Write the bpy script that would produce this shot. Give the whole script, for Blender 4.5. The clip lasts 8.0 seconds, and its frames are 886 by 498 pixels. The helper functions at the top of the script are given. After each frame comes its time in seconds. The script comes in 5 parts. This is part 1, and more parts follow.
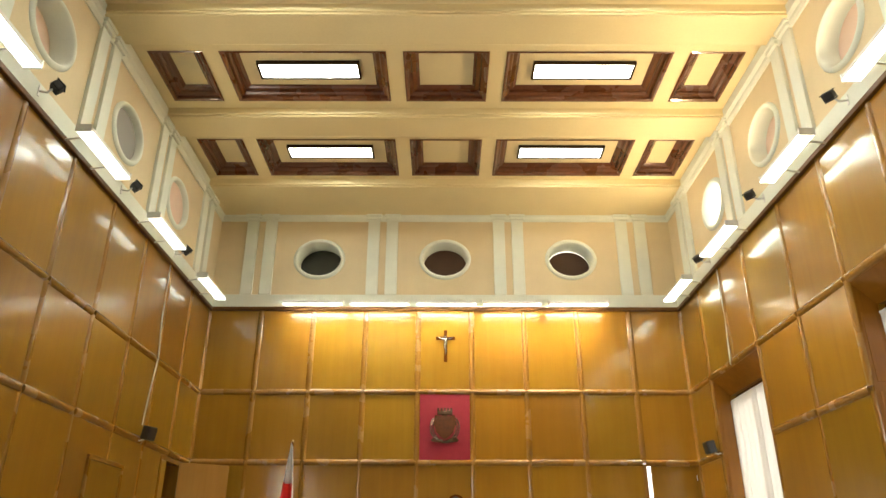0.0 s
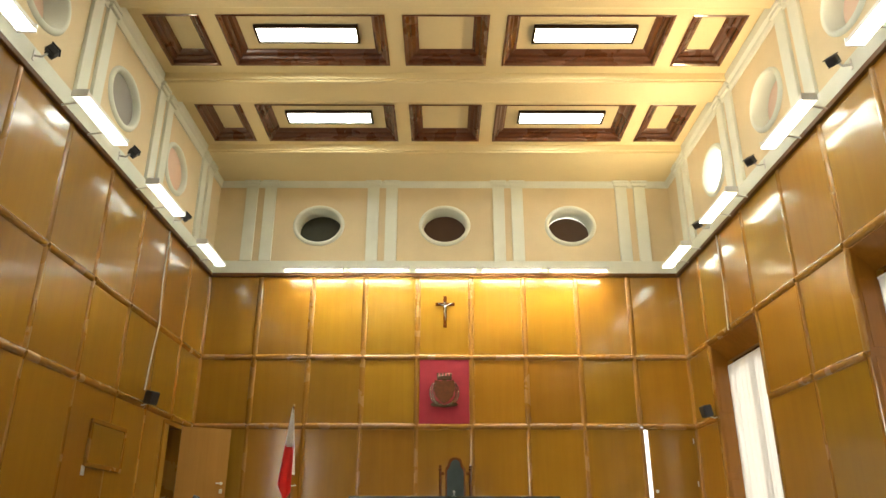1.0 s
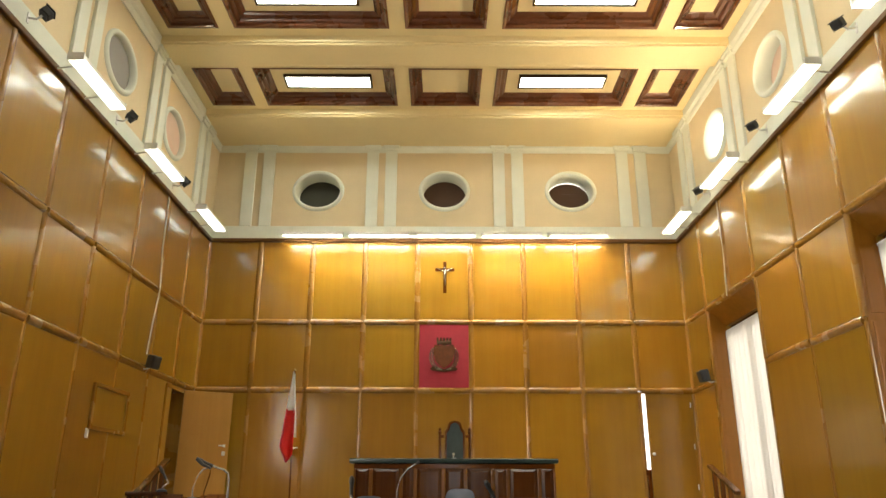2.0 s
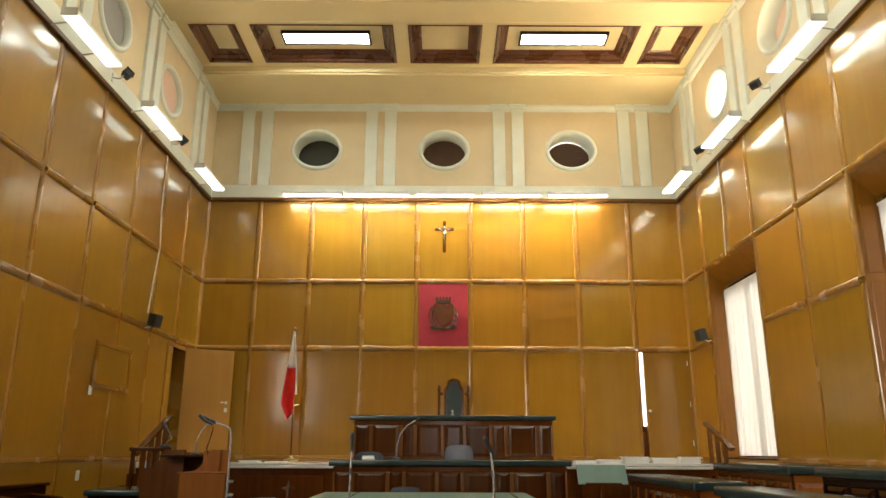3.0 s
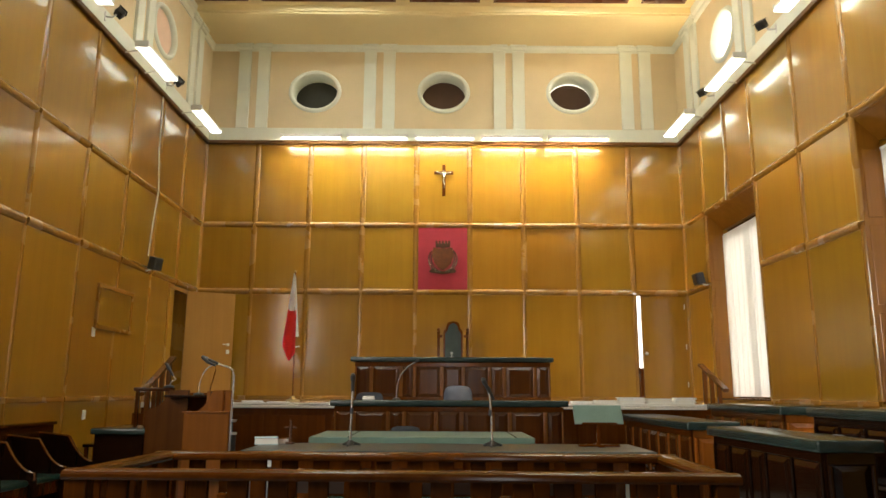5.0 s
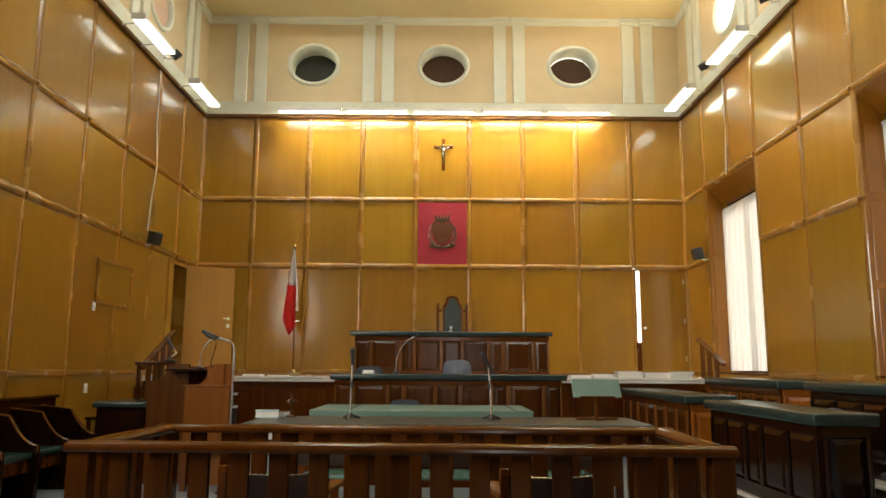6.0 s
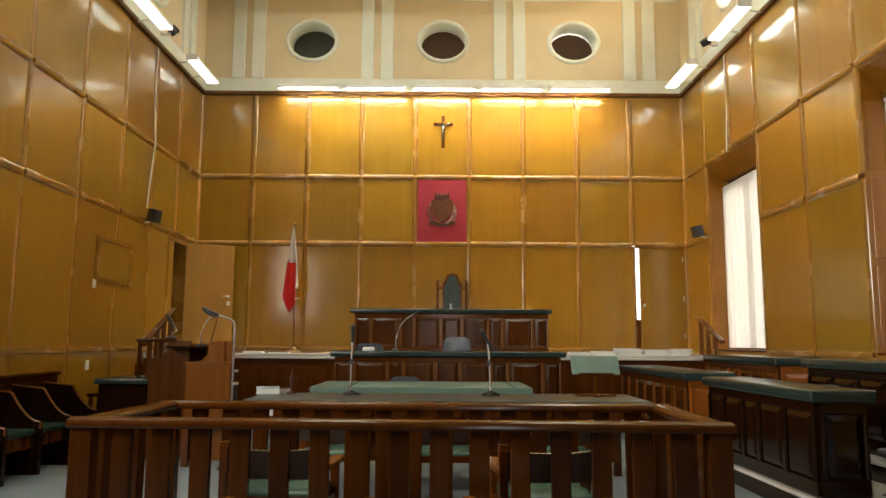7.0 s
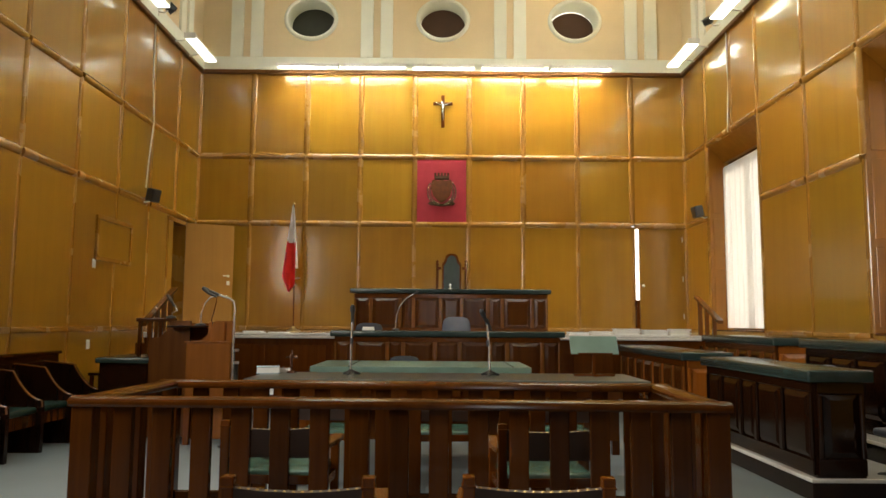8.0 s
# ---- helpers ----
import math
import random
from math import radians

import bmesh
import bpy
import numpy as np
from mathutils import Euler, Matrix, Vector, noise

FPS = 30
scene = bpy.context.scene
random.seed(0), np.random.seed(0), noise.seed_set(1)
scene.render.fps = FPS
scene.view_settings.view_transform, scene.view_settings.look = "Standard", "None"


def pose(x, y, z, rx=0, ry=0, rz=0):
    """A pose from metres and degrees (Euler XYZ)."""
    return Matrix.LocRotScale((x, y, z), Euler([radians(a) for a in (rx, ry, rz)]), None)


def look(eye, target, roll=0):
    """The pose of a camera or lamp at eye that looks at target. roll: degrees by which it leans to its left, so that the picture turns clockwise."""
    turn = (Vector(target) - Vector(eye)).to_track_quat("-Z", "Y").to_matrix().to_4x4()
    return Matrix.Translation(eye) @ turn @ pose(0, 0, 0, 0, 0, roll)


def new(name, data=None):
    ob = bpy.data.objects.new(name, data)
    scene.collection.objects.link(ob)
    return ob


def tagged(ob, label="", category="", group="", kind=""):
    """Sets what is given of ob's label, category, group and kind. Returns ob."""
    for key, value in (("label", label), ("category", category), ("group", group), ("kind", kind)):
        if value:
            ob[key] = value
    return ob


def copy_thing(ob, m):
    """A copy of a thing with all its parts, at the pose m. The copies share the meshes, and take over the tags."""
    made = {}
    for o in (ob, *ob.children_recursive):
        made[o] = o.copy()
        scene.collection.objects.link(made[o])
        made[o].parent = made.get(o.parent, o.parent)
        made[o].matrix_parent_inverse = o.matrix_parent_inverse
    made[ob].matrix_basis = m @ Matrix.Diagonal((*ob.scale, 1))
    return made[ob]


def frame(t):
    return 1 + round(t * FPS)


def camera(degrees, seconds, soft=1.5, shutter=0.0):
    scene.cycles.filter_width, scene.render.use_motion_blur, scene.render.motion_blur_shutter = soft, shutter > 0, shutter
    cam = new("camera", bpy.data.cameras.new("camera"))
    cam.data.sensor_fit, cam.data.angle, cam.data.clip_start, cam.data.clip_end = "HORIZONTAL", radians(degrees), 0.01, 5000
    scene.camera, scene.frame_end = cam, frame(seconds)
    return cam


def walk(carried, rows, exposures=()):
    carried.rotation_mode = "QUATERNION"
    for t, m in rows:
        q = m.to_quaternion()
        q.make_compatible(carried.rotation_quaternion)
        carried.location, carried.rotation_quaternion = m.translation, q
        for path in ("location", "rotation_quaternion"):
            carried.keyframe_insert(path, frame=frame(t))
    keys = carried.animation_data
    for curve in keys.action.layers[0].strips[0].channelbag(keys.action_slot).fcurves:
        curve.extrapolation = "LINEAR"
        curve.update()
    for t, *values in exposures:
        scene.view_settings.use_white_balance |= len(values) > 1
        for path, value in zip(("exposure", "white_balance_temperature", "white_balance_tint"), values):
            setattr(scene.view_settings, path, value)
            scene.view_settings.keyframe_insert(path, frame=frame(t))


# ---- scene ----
# ---- camera and its walk: a tripod tilting down ----
EYE = 1.38
cam = camera(62.3, 8.0)
PATH = [  # seconds, yaw to the left, pitch up, lean to the right
    (0.0, 0.026, 23.946, -0.105), (0.5, -0.011, 22.644, -0.052), (1.0, -0.019, 21.309, -0.081),
    (2.5, -0.061, 17.076, -0.156), (3.0, -0.088, 15.452, -0.195), (3.5, -0.099, 14.164, -0.189),
    (4.0, -0.121, 12.7, -0.235), (4.5, -0.132, 11.899, -0.261), (6.0, -0.201, 9.087, -0.323),
    (6.5, -0.21, 8.222, -0.347), (7.0, -0.235, 7.334, -0.317), (7.5, -0.231, 6.537, -0.336), (8.0, -0.274, 5.784, -0.40)]


def tripod(yaw, pitch, lean):
    y, p = radians(yaw), radians(pitch)
    way = Vector((-math.sin(y) * math.cos(p), math.cos(y) * math.cos(p), math.sin(p)))
    eye = Vector((0, 0, EYE))
    return look(eye, eye + way, -lean)


walk(cam, [(t, tripod(y, p, r)) for t, y, p, r in PATH], [(0.0, 0.22)])

# ---- world and sun ----
world = bpy.data.worlds.new("sky")
scene.world = world
world.use_nodes = True
wn = world.node_tree.nodes
sky = wn.new("ShaderNodeTexSky")
sky.sky_type, sky.sun_disc = "NISHITA", False
sky.sun_elevation, sky.sun_rotation = radians(42), radians(80)
world.node_tree.links.new(sky.outputs[0], wn["Background"].inputs[0])
wn["Background"].inputs[1].default_value = 0.15
sun = new("sun", bpy.data.lights.new("sun", "SUN"))
sun.data.energy, sun.data.angle, sun.data.color = 3.6, radians(0.6), (1.0, 0.94, 0.84)
sun.matrix_world = look((30, 5, 30), (5, 10, 3))

# added area lamps in unseen window openings: fill for right side and bench glints
for y, watts in ((5.6, 220), (2.2, 280)):
    day = new("unseen_window_fill", bpy.data.lights.new("unseen_window_fill", "AREA"))
    day.data.shape, day.data.size, day.data.size_y = "RECTANGLE", 2.2, 2.1
    day.data.energy, day.data.color = watts, (1.0, 0.93, 0.80)
    day.matrix_world = look((-5.2, y, 3.4), (-4.0, y, 3.4))
day = new("unseen_window_fill", bpy.data.lights.new("unseen_window_fill", "AREA"))
day.data.shape, day.data.size, day.data.size_y = "RECTANGLE", 0.5, 1.7
day.data.energy, day.data.color = 22, (1.0, 0.98, 0.94)
day.matrix_world = look((0.43, -5.2, 2.35), (0.43, 0, 2.35))

TUBE = 8.5       # strength of the wall tubes
TUBE_RIGHT = 32.0   # raised above the left ones to brighten the right wall
PANEL_LIGHT = 23.0   # strength of the ceiling lights

# ---- room sizes ----
XL, XR, YB, YF = -4.97, 5.04, 14.8, -5.0
CX = 0.045
ZB, Z2, Z1, ZT = 1.27, 3.38, 4.765, 6.55
ZFR, ZBEAM, ZCOF = 6.86, 8.755, 8.94


# ---- materials ----
def shader(name, rough=0.5, metal=0.0, coat=0.0):
    m = bpy.data.materials.new(name)
    m.use_nodes = True
    b = m.node_tree.nodes["Principled BSDF"]
    b.inputs["Roughness"].default_value = rough
    b.inputs["Metallic"].default_value = metal
    b.inputs["Coat Weight"].default_value = coat
    b.inputs["Coat Roughness"].default_value = 0.1
    return m, m.node_tree.nodes, m.node_tree.links, b


def plain(name, colour, rough=0.5, metal=0.0, var=0.12, scale=6.0, bump=0.0, coat=0.0):
    """A surface of one colour with soft blotches, fine grain and a little relief."""
    m, n, l, b = shader(name, rough, metal, coat)
    tc = n.new("ShaderNodeTexCoord")
    big = n.new("ShaderNodeTexNoise")
    big.inputs["Scale"].default_value = scale
    big.inputs["Detail"].default_value = 6
    l.new(tc.outputs["Object"], big.inputs["Vector"])
    fine = n.new("ShaderNodeTexNoise")
    fine.inputs["Scale"].default_value = scale * 22
    fine.inputs["Detail"].default_value = 3
    l.new(tc.outputs["Object"], fine.inputs["Vector"])
    mix = n.new("ShaderNodeMix")
    mix.inputs[0].default_value = 0.35
    l.new(big.outputs[0], mix.inputs[2])
    l.new(fine.outputs[0], mix.inputs[3])
    ramp = n.new("ShaderNodeValToRGB")
    e = ramp.color_ramp.elements
    e[0].position, e[1].position = 0.3, 0.7
    e[0].color = (*[c * (1 - var) for c in colour], 1)
    e[1].color = (*[min(1, c * (1 + var)) for c in colour], 1)
    l.new(mix.outputs[0], ramp.inputs[0])
    l.new(ramp.outputs[0], b.inputs["Base Color"])
    if bump:
        bp = n.new("ShaderNodeBump")
        bp.inputs["Strength"].default_value = bump
        bp.inputs["Distance"].default_value = 0.01
        l.new(fine.outputs[0], bp.inputs["Height"])
        l.new(bp.outputs[0], b.inputs["Normal"])
    return m


def wood(name, dark, light, rough=0.35, coat=0.3, grain=(11.0, 11.0, 0.4), piece=0.25, bump=0.05, spec=0.5, vary=0.3, hue=0.0, wave=0.0, gloss=0.1):
    """Varnished veneer with the grain along z, each piece a little different."""
    m, n, l, b = shader(name, rough, 0.0, coat)
    b.inputs["Specular IOR Level"].default_value = spec
    b.inputs["Coat Roughness"].default_value = gloss
    tc = n.new("ShaderNodeTexCoord")
    info = n.new("ShaderNodeObjectInfo")
    off = n.new("ShaderNodeVectorMath")
    off.operation = "SCALE"
    off.inputs[0].default_value = (37.0, 19.0, 53.0)
    l.new(info.outputs["Random"], off.inputs["Scale"])
    add = n.new("ShaderNodeVectorMath")
    l.new(tc.outputs["Object"], add.inputs[0])
    l.new(off.outputs[0], add.inputs[1])
    mp = n.new("ShaderNodeMapping")
    mp.inputs["Scale"].default_value = grain
    l.new(add.outputs[0], mp.inputs["Vector"])
    g = n.new("ShaderNodeTexNoise")
    g.inputs["Scale"].default_value = 1.0
    g.inputs["Detail"].default_value = 5
    g.inputs["Roughness"].default_value = 0.6
    g.inputs["Distortion"].default_value = 0.4
    l.new(mp.outputs[0], g.inputs["Vector"])
    blot = n.new("ShaderNodeTexNoise")
    blot.inputs["Scale"].default_value = 1.6
    blot.inputs["Detail"].default_value = 3
    l.new(add.outputs[0], blot.inputs["Vector"])
    mix = n.new("ShaderNodeMix")
    mix.inputs[0].default_value = 0.4
    l.new(g.outputs[0], mix.inputs[2])
    l.new(blot.outputs[0], mix.inputs[3])
    ramp = n.new("ShaderNodeValToRGB")
    e = ramp.color_ramp.elements
    e[0].position, e[1].position = 0.22, 0.78
    e[0].color, e[1].color = (*dark, 1), (*light, 1)
    l.new(mix.outputs[0], ramp.inputs[0])
    hsv = n.new("ShaderNodeHueSaturation")
    if hue:   # some pieces more orange, some more yellow
        tint = n.new("ShaderNodeTexWhiteNoise")
        tint.noise_dimensions = "1D"
        l.new(info.outputs["Random"], tint.inputs["W"])
        hr = n.new("ShaderNodeMapRange")
        hr.inputs["To Min"].default_value, hr.inputs["To Max"].default_value = 0.5 - hue, 0.5 + hue
        l.new(tint.outputs["Value"], hr.inputs["Value"])
        l.new(hr.outputs[0], hsv.inputs["Hue"])
    mr = n.new("ShaderNodeMapRange")
    mr.inputs["To Min"].default_value, mr.inputs["To Max"].default_value = 1 - piece, 1 + piece
    l.new(info.outputs["Random"], mr.inputs["Value"])
    l.new(mr.outputs[0], hsv.inputs["Value"])
    l.new(ramp.outputs[0], hsv.inputs["Color"])
    l.new(hsv.outputs[0], b.inputs["Base Color"])
    rr = n.new("ShaderNodeMapRange")
    rr.inputs["To Min"].default_value, rr.inputs["To Max"].default_value = rough * (1 - vary), rough * (1 + vary)
    l.new(blot.outputs[0], rr.inputs["Value"])
    l.new(rr.outputs[0], b.inputs["Roughness"])
    bp = n.new("ShaderNodeBump")
    bp.inputs["Strength"].default_value = bump
    bp.inputs["Distance"].default_value = 0.004
    l.new(g.outputs[0], bp.inputs["Height"])
    l.new(bp.outputs[0], b.inputs["Normal"])
    if wave:   # slightly uneven sheet, so that reflections waver
        swell = n.new("ShaderNodeTexNoise")
        swell.inputs["Scale"].default_value = 3.0
        swell.inputs["Detail"].default_value = 2
        l.new(add.outputs[0], swell.inputs["Vector"])
        wv = n.new("ShaderNodeBump")
        wv.inputs["Strength"].default_value = wave
        wv.inputs["Distance"].default_value = 0.02
        l.new(swell.outputs[0], wv.inputs["Height"])
        l.new(wv.outputs[0], bp.inputs["Normal"])
        l.new(wv.outputs[0], b.inputs["Coat Normal"])
    return m


def glow(name, colour, strength):
    m, n, l, b = shader(name, 0.4)
    b.inputs["Base Color"].default_value = (0.8, 0.8, 0.8, 1)
    b.inputs["Emission Color"].default_value = (*colour, 1)
    b.inputs["Emission Strength"].default_value = strength
    return m


VENEER = wood("honey_veneer", (0.262, 0.122, 0.008), (0.345, 0.171, 0.013), 0.36, 1.0, grain=(7.0, 7.0, 0.35), piece=0.13, spec=0.18, vary=0.1, hue=0.008, wave=0.04, gloss=0.14)
VENEER_TRIM = wood("honey_trim", (0.22, 0.098, 0.012), (0.34, 0.165, 0.025), 0.26, 0.5, piece=0.1)
MAHOGANY = wood("red_mahogany", (0.052, 0.013, 0.0014), (0.14, 0.038, 0.0036), 0.16, 0.0, piece=0.2, spec=0.4)
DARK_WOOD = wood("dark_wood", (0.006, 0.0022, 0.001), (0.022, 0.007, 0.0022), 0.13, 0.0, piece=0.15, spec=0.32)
MAHOGANY_DEEP = wood("mahogany_deep", (0.032, 0.0085, 0.0013), (0.085, 0.025, 0.0035), 0.18, 0.0, piece=0.2, spec=0.45)
MAHOGANY_STILE = wood("mahogany_stile", (0.085, 0.028, 0.005), (0.18, 0.065, 0.012), 0.22, 0.1, piece=0.1)
# pew wood and leather carry the dim left corner's shade in their colour
PEW_WOOD_DIM = wood("pew_wood_dim", (0.006, 0.0022, 0.001), (0.022, 0.008, 0.003), 0.22, 0.0, piece=0.1, spec=0.25)
PEW_GREEN_DIM = plain("pew_green_leather_dim", (0.012, 0.032, 0.024), 0.3, var=0.15, scale=6, bump=0.15)
COFFER_WOOD = wood("coffer_wood", (0.06, 0.018, 0.007), (0.15, 0.05, 0.018), 0.28, 0.5, piece=0.15)
DOCK_WOOD = wood("dock_mahogany", (0.019, 0.005, 0.0006), (0.085, 0.024, 0.002), 0.16, 0.0, piece=0.3, spec=0.25)
CROWN_WOOD = wood("crown_moulding_wood", (0.09, 0.036, 0.007), (0.16, 0.068, 0.014), 0.4, 0.0, piece=0.1, spec=0.3)
STAND_OAK = wood("stand_oak", (0.10, 0.032, 0.004), (0.20, 0.066, 0.009), 0.25, 0.1, piece=0.1, spec=0.35)
OAK = wood("light_oak", (0.22, 0.060, 0.006), (0.37, 0.115, 0.012), 0.25, 0.15, piece=0.1)
WHITE = plain("white_plaster", (0.74, 0.775, 0.69), 0.8, var=0.06, scale=2.5, bump=0.1)
PEACH = plain("peach_plaster", (0.69, 0.58, 0.375), 0.85, var=0.06, scale=1.8, bump=0.12)
CREAM = plain("cream_ceiling", (0.72, 0.605, 0.34), 0.6, var=0.05, scale=1.2, bump=0.06)
FLOOR = plain("grey_floor", (0.15, 0.18, 0.195), 0.45, var=0.08, scale=2.0, bump=0.05)
LEATHER = plain("green_leather", (0.018, 0.032, 0.029), 0.24, var=0.3, scale=5, bump=0.12)
LEATHER_LIGHT = plain("light_green_leather", (0.125, 0.20, 0.17), 0.35, var=0.15, scale=5, bump=0.2)
SEAT_GREEN = plain("seat_green", (0.06, 0.13, 0.10), 0.24, var=0.15, scale=6, bump=0.15)
RED_CLOTH = plain("red_cloth", (0.34, 0.02, 0.035), 0.85, var=0.1, scale=8, bump=0.2)
BLACK = plain("black_plastic", (0.015, 0.015, 0.016), 0.45, var=0.2, scale=20)
GREY_CHAIR = plain("grey_blue_plastic", (0.10, 0.11, 0.15), 0.5, var=0.1, scale=10)
REVEAL_WOOD = wood("reveal_wood", (0.19, 0.072, 0.007), (0.30, 0.120, 0.012), 0.22, 0.0, piece=0.1, spec=0.35)
OLD_SILVER = plain("antique_metal", (0.24, 0.18, 0.13), 0.2, 0.9, var=0.3, scale=25, bump=0.3)
STEEL = plain("steel", (0.72, 0.72, 0.71), 0.3, 0.6, var=0.06, scale=12)
BRASS = plain("aged_brass", (0.5, 0.36, 0.15), 0.35, 1.0, var=0.15, scale=20)
SHIELD = plain("copper_shield", (0.13, 0.034, 0.008), 0.22, 0.3, var=0.4, scale=12, bump=0.5)
BRONZE = plain("dark_bronze", (0.085, 0.034, 0.014), 0.24, 0.4, var=0.4, scale=18, bump=0.4)
PAPER = plain("paper", (0.78, 0.77, 0.74), 0.8, var=0.05, scale=20)
WHITE_PLASTIC = plain("white_plastic", (0.8, 0.8, 0.78), 0.4, var=0.04, scale=10)
MARBLE = plain("pale_marble", (0.62, 0.60, 0.57), 0.12, var=0.12, scale=5)
BACK_GLOW = glow("back_tube_glow", (1.0, 0.98, 0.78), 100.0)
BACK_GLOW_WARM = glow("back_tube_glow_warm", (1.0, 0.84, 0.56), 150.0)
TUBE_GLOW = glow("tube_glow", (0.92, 1.0, 0.86), TUBE)
TUBE_GLOW_RIGHT = glow("tube_glow_right", (0.93, 1.0, 0.80), TUBE_RIGHT)
PANEL_GLOW = glow("ceiling_light_glow", (0.97, 1.0, 0.86), PANEL_LIGHT)


# ---- mesh helpers ----
def finish(bm, name, mat, smooth=False):
    bmesh.ops.recalc_face_normals(bm, faces=bm.faces)
    me = bpy.data.meshes.new(name)
    bm.to_mesh(me)
    bm.free()
    if smooth:
        for p in me.polygons:
            p.use_smooth = True
    me.materials.append(mat)
    return me


def part(name, bm, mat, parent=None, label="", smooth=False):
    ob = new(name, finish(bm, name, mat, smooth))
    ob.parent = parent
    if label:
        tagged(ob, label)
    return ob


def share(name, me, parent, loc, label=""):
    ob = new(name, me)
    ob.parent = parent
    ob.location = loc
    return ob


def thing(name, m, label, category, group="", kind=""):
    ob = new(name)
    ob.empty_display_size = 0.1
    ob.matrix_world = m
    return tagged(ob, label, category, group, kind)


def box(bm, x0, x1, y0, y1, z0, z1, bevel=0.0, seg=2):
    vs = [bm.verts.new((x, y, z)) for z in (z0, z1) for y in (y0, y1) for x in (x0, x1)]
    fs = [bm.faces.new([vs[i] for i in f]) for f in ((0, 2, 3, 1), (4, 5, 7, 6), (0, 1, 5, 4), (2, 6, 7, 3), (0, 4, 6, 2), (1, 3, 7, 5))]
    if bevel:
        es = list({e for f in fs for e in f.edges})
        bmesh.ops.bevel(bm, geom=es, offset=bevel, segments=seg, affect="EDGES", profile=0.5)
    return bm


def B(*a, **k):
    return box(bmesh.new(), *a, **k)


def tube(bm, pts, r, n=10, caps=True):
    """A round bar along a line of points; r is one radius or one for each point."""
    pts = [Vector(p) for p in pts]
    rs = r if isinstance(r, (list, tuple)) else [r] * len(pts)
    rings = []
    for i, p in enumerate(pts):
        d = (pts[min(i + 1, len(pts) - 1)] - pts[max(i - 1, 0)]).normalized()
        a = d.orthogonal().normalized() if abs(d.z) > 0.9 else d.cross(Vector((0, 0, 1))).normalized()
        c = d.cross(a)
        rings.append([bm.verts.new(p + rs[i] * (math.cos(2 * math.pi * k / n) * a + math.sin(2 * math.pi * k / n) * c)) for k in range(n)])
    for q, w in zip(rings, rings[1:]):
        for k in range(n):
            bm.faces.new((q[k], q[(k + 1) % n], w[(k + 1) % n], w[k]))
    if caps:
        bm.faces.new(rings[0])
        bm.faces.new(rings[-1])
    return bm


def T(pts, r, n=10):
    return tube(bmesh.new(), pts, r, n)


def slab(bm, outline, axis, a, b):
    """A flat outline (pairs) drawn out along an axis from a to b. x: (y, z) pairs; y: (x, z); z: (x, y)."""
    def at(p, h):
        return {"x": (h, p[0], p[1]), "y": (p[0], h, p[1]), "z": (p[0], p[1], h)}[axis]
    lo = [bm.verts.new(at(p, a)) for p in outline]
    hi = [bm.verts.new(at(p, b)) for p in outline]
    bm.faces.new(lo)
    bm.faces.new(hi)
    for i in range(len(lo)):
        j = (i + 1) % len(lo)
        bm.faces.new((lo[i], lo[j], hi[j], hi[i]))
    return bm


def S(outline, axis, a, b):
    return slab(bmesh.new(), outline, axis, a, b)


def lathe(bm, prof, n=16, at=(0, 0, 0)):
    rings = []
    for r, z in prof:
        rings.append([bm.verts.new((at[0] + r * math.cos(2 * math.pi * k / n), at[1] + r * math.sin(2 * math.pi * k / n), at[2] + z)) for k in range(n)])
    for q, w in zip(rings, rings[1:]):
        for k in range(n):
            bm.faces.new((q[k], q[(k + 1) % n], w[(k + 1) % n], w[k]))
    bm.faces.new(rings[0])
    bm.faces.new(rings[-1])
    return bm


HALF_ROUND = [(math.cos(a), math.sin(a)) for a in [math.pi * k / 8 for k in range(9)]]


def stile(z0, z1, w=0.055, d=0.04):
    """An upright half-round moulding, in front of the local plane y = 0."""
    return S([(w * c, -d * s + 0.004) for c, s in HALF_ROUND], "z", z0, z1)


def rail_bar(u0, u1, z, w=0.062, d=0.05):
    return S([(-d * s + 0.004, z + w * c) for c, s in HALF_ROUND], "x", u0, u1)


# ---- the setting ----
BACK = pose(0, YB, 0)
LEFT = pose(XL, 0, 0, 0, 0, 90)
RIGHT = pose(XR, 0, 0, 0, 0, -90)
FRONT = pose(0, YF, 0, 0, 0, 180)

bm = B(XL - 0.6, XR + 0.6, YF - 0.5, YB + 3.0, -0.2, 0.0)
tagged(part("floor", bm, FLOOR), "pale grey smooth stone floor", "floor", kind="structure")


def oculus_wall(bm, u0, u1, z0, z1, cu, cz, ru, rz, depth, n=48):
    """A stretch of wall with an oval opening right through it."""
    ang = [2 * math.pi * k / n for k in range(n)]
    ins, out, back = [], [], []
    for a in ang:
        c, s = math.cos(a), math.sin(a)
        ins.append(bm.verts.new((cu + ru * c, 0, cz + rz * s)))
        back.append(bm.verts.new((cu + ru * c, depth, cz + rz * s)))
        k = min(((u1 - cu) if c > 0 else (u0 - cu)) / c if abs(c) > 1e-6 else 1e9, ((z1 - cz) if s > 0 else (z0 - cz)) / s if abs(s) > 1e-6 else 1e9)
        out.append([cu + k * c, cz + k * s])
    for cx_, cz_ in ((u0, z0), (u0, z1), (u1, z0), (u1, z1)):   # corners onto the nearest boundary point
        i = min(range(n), key=lambda i: (out[i][0] - cx_) ** 2 + (out[i][1] - cz_) ** 2)
        out[i] = [cx_, cz_]
    o = [bm.verts.new((p[0], 0, p[1])) for p in out]
    for i in range(n):
        j = (i + 1) % n
        bm.faces.new((ins[i], ins[j], o[j], o[i]))
        bm.faces.new((ins[i], ins[j], back[j], back[i]))


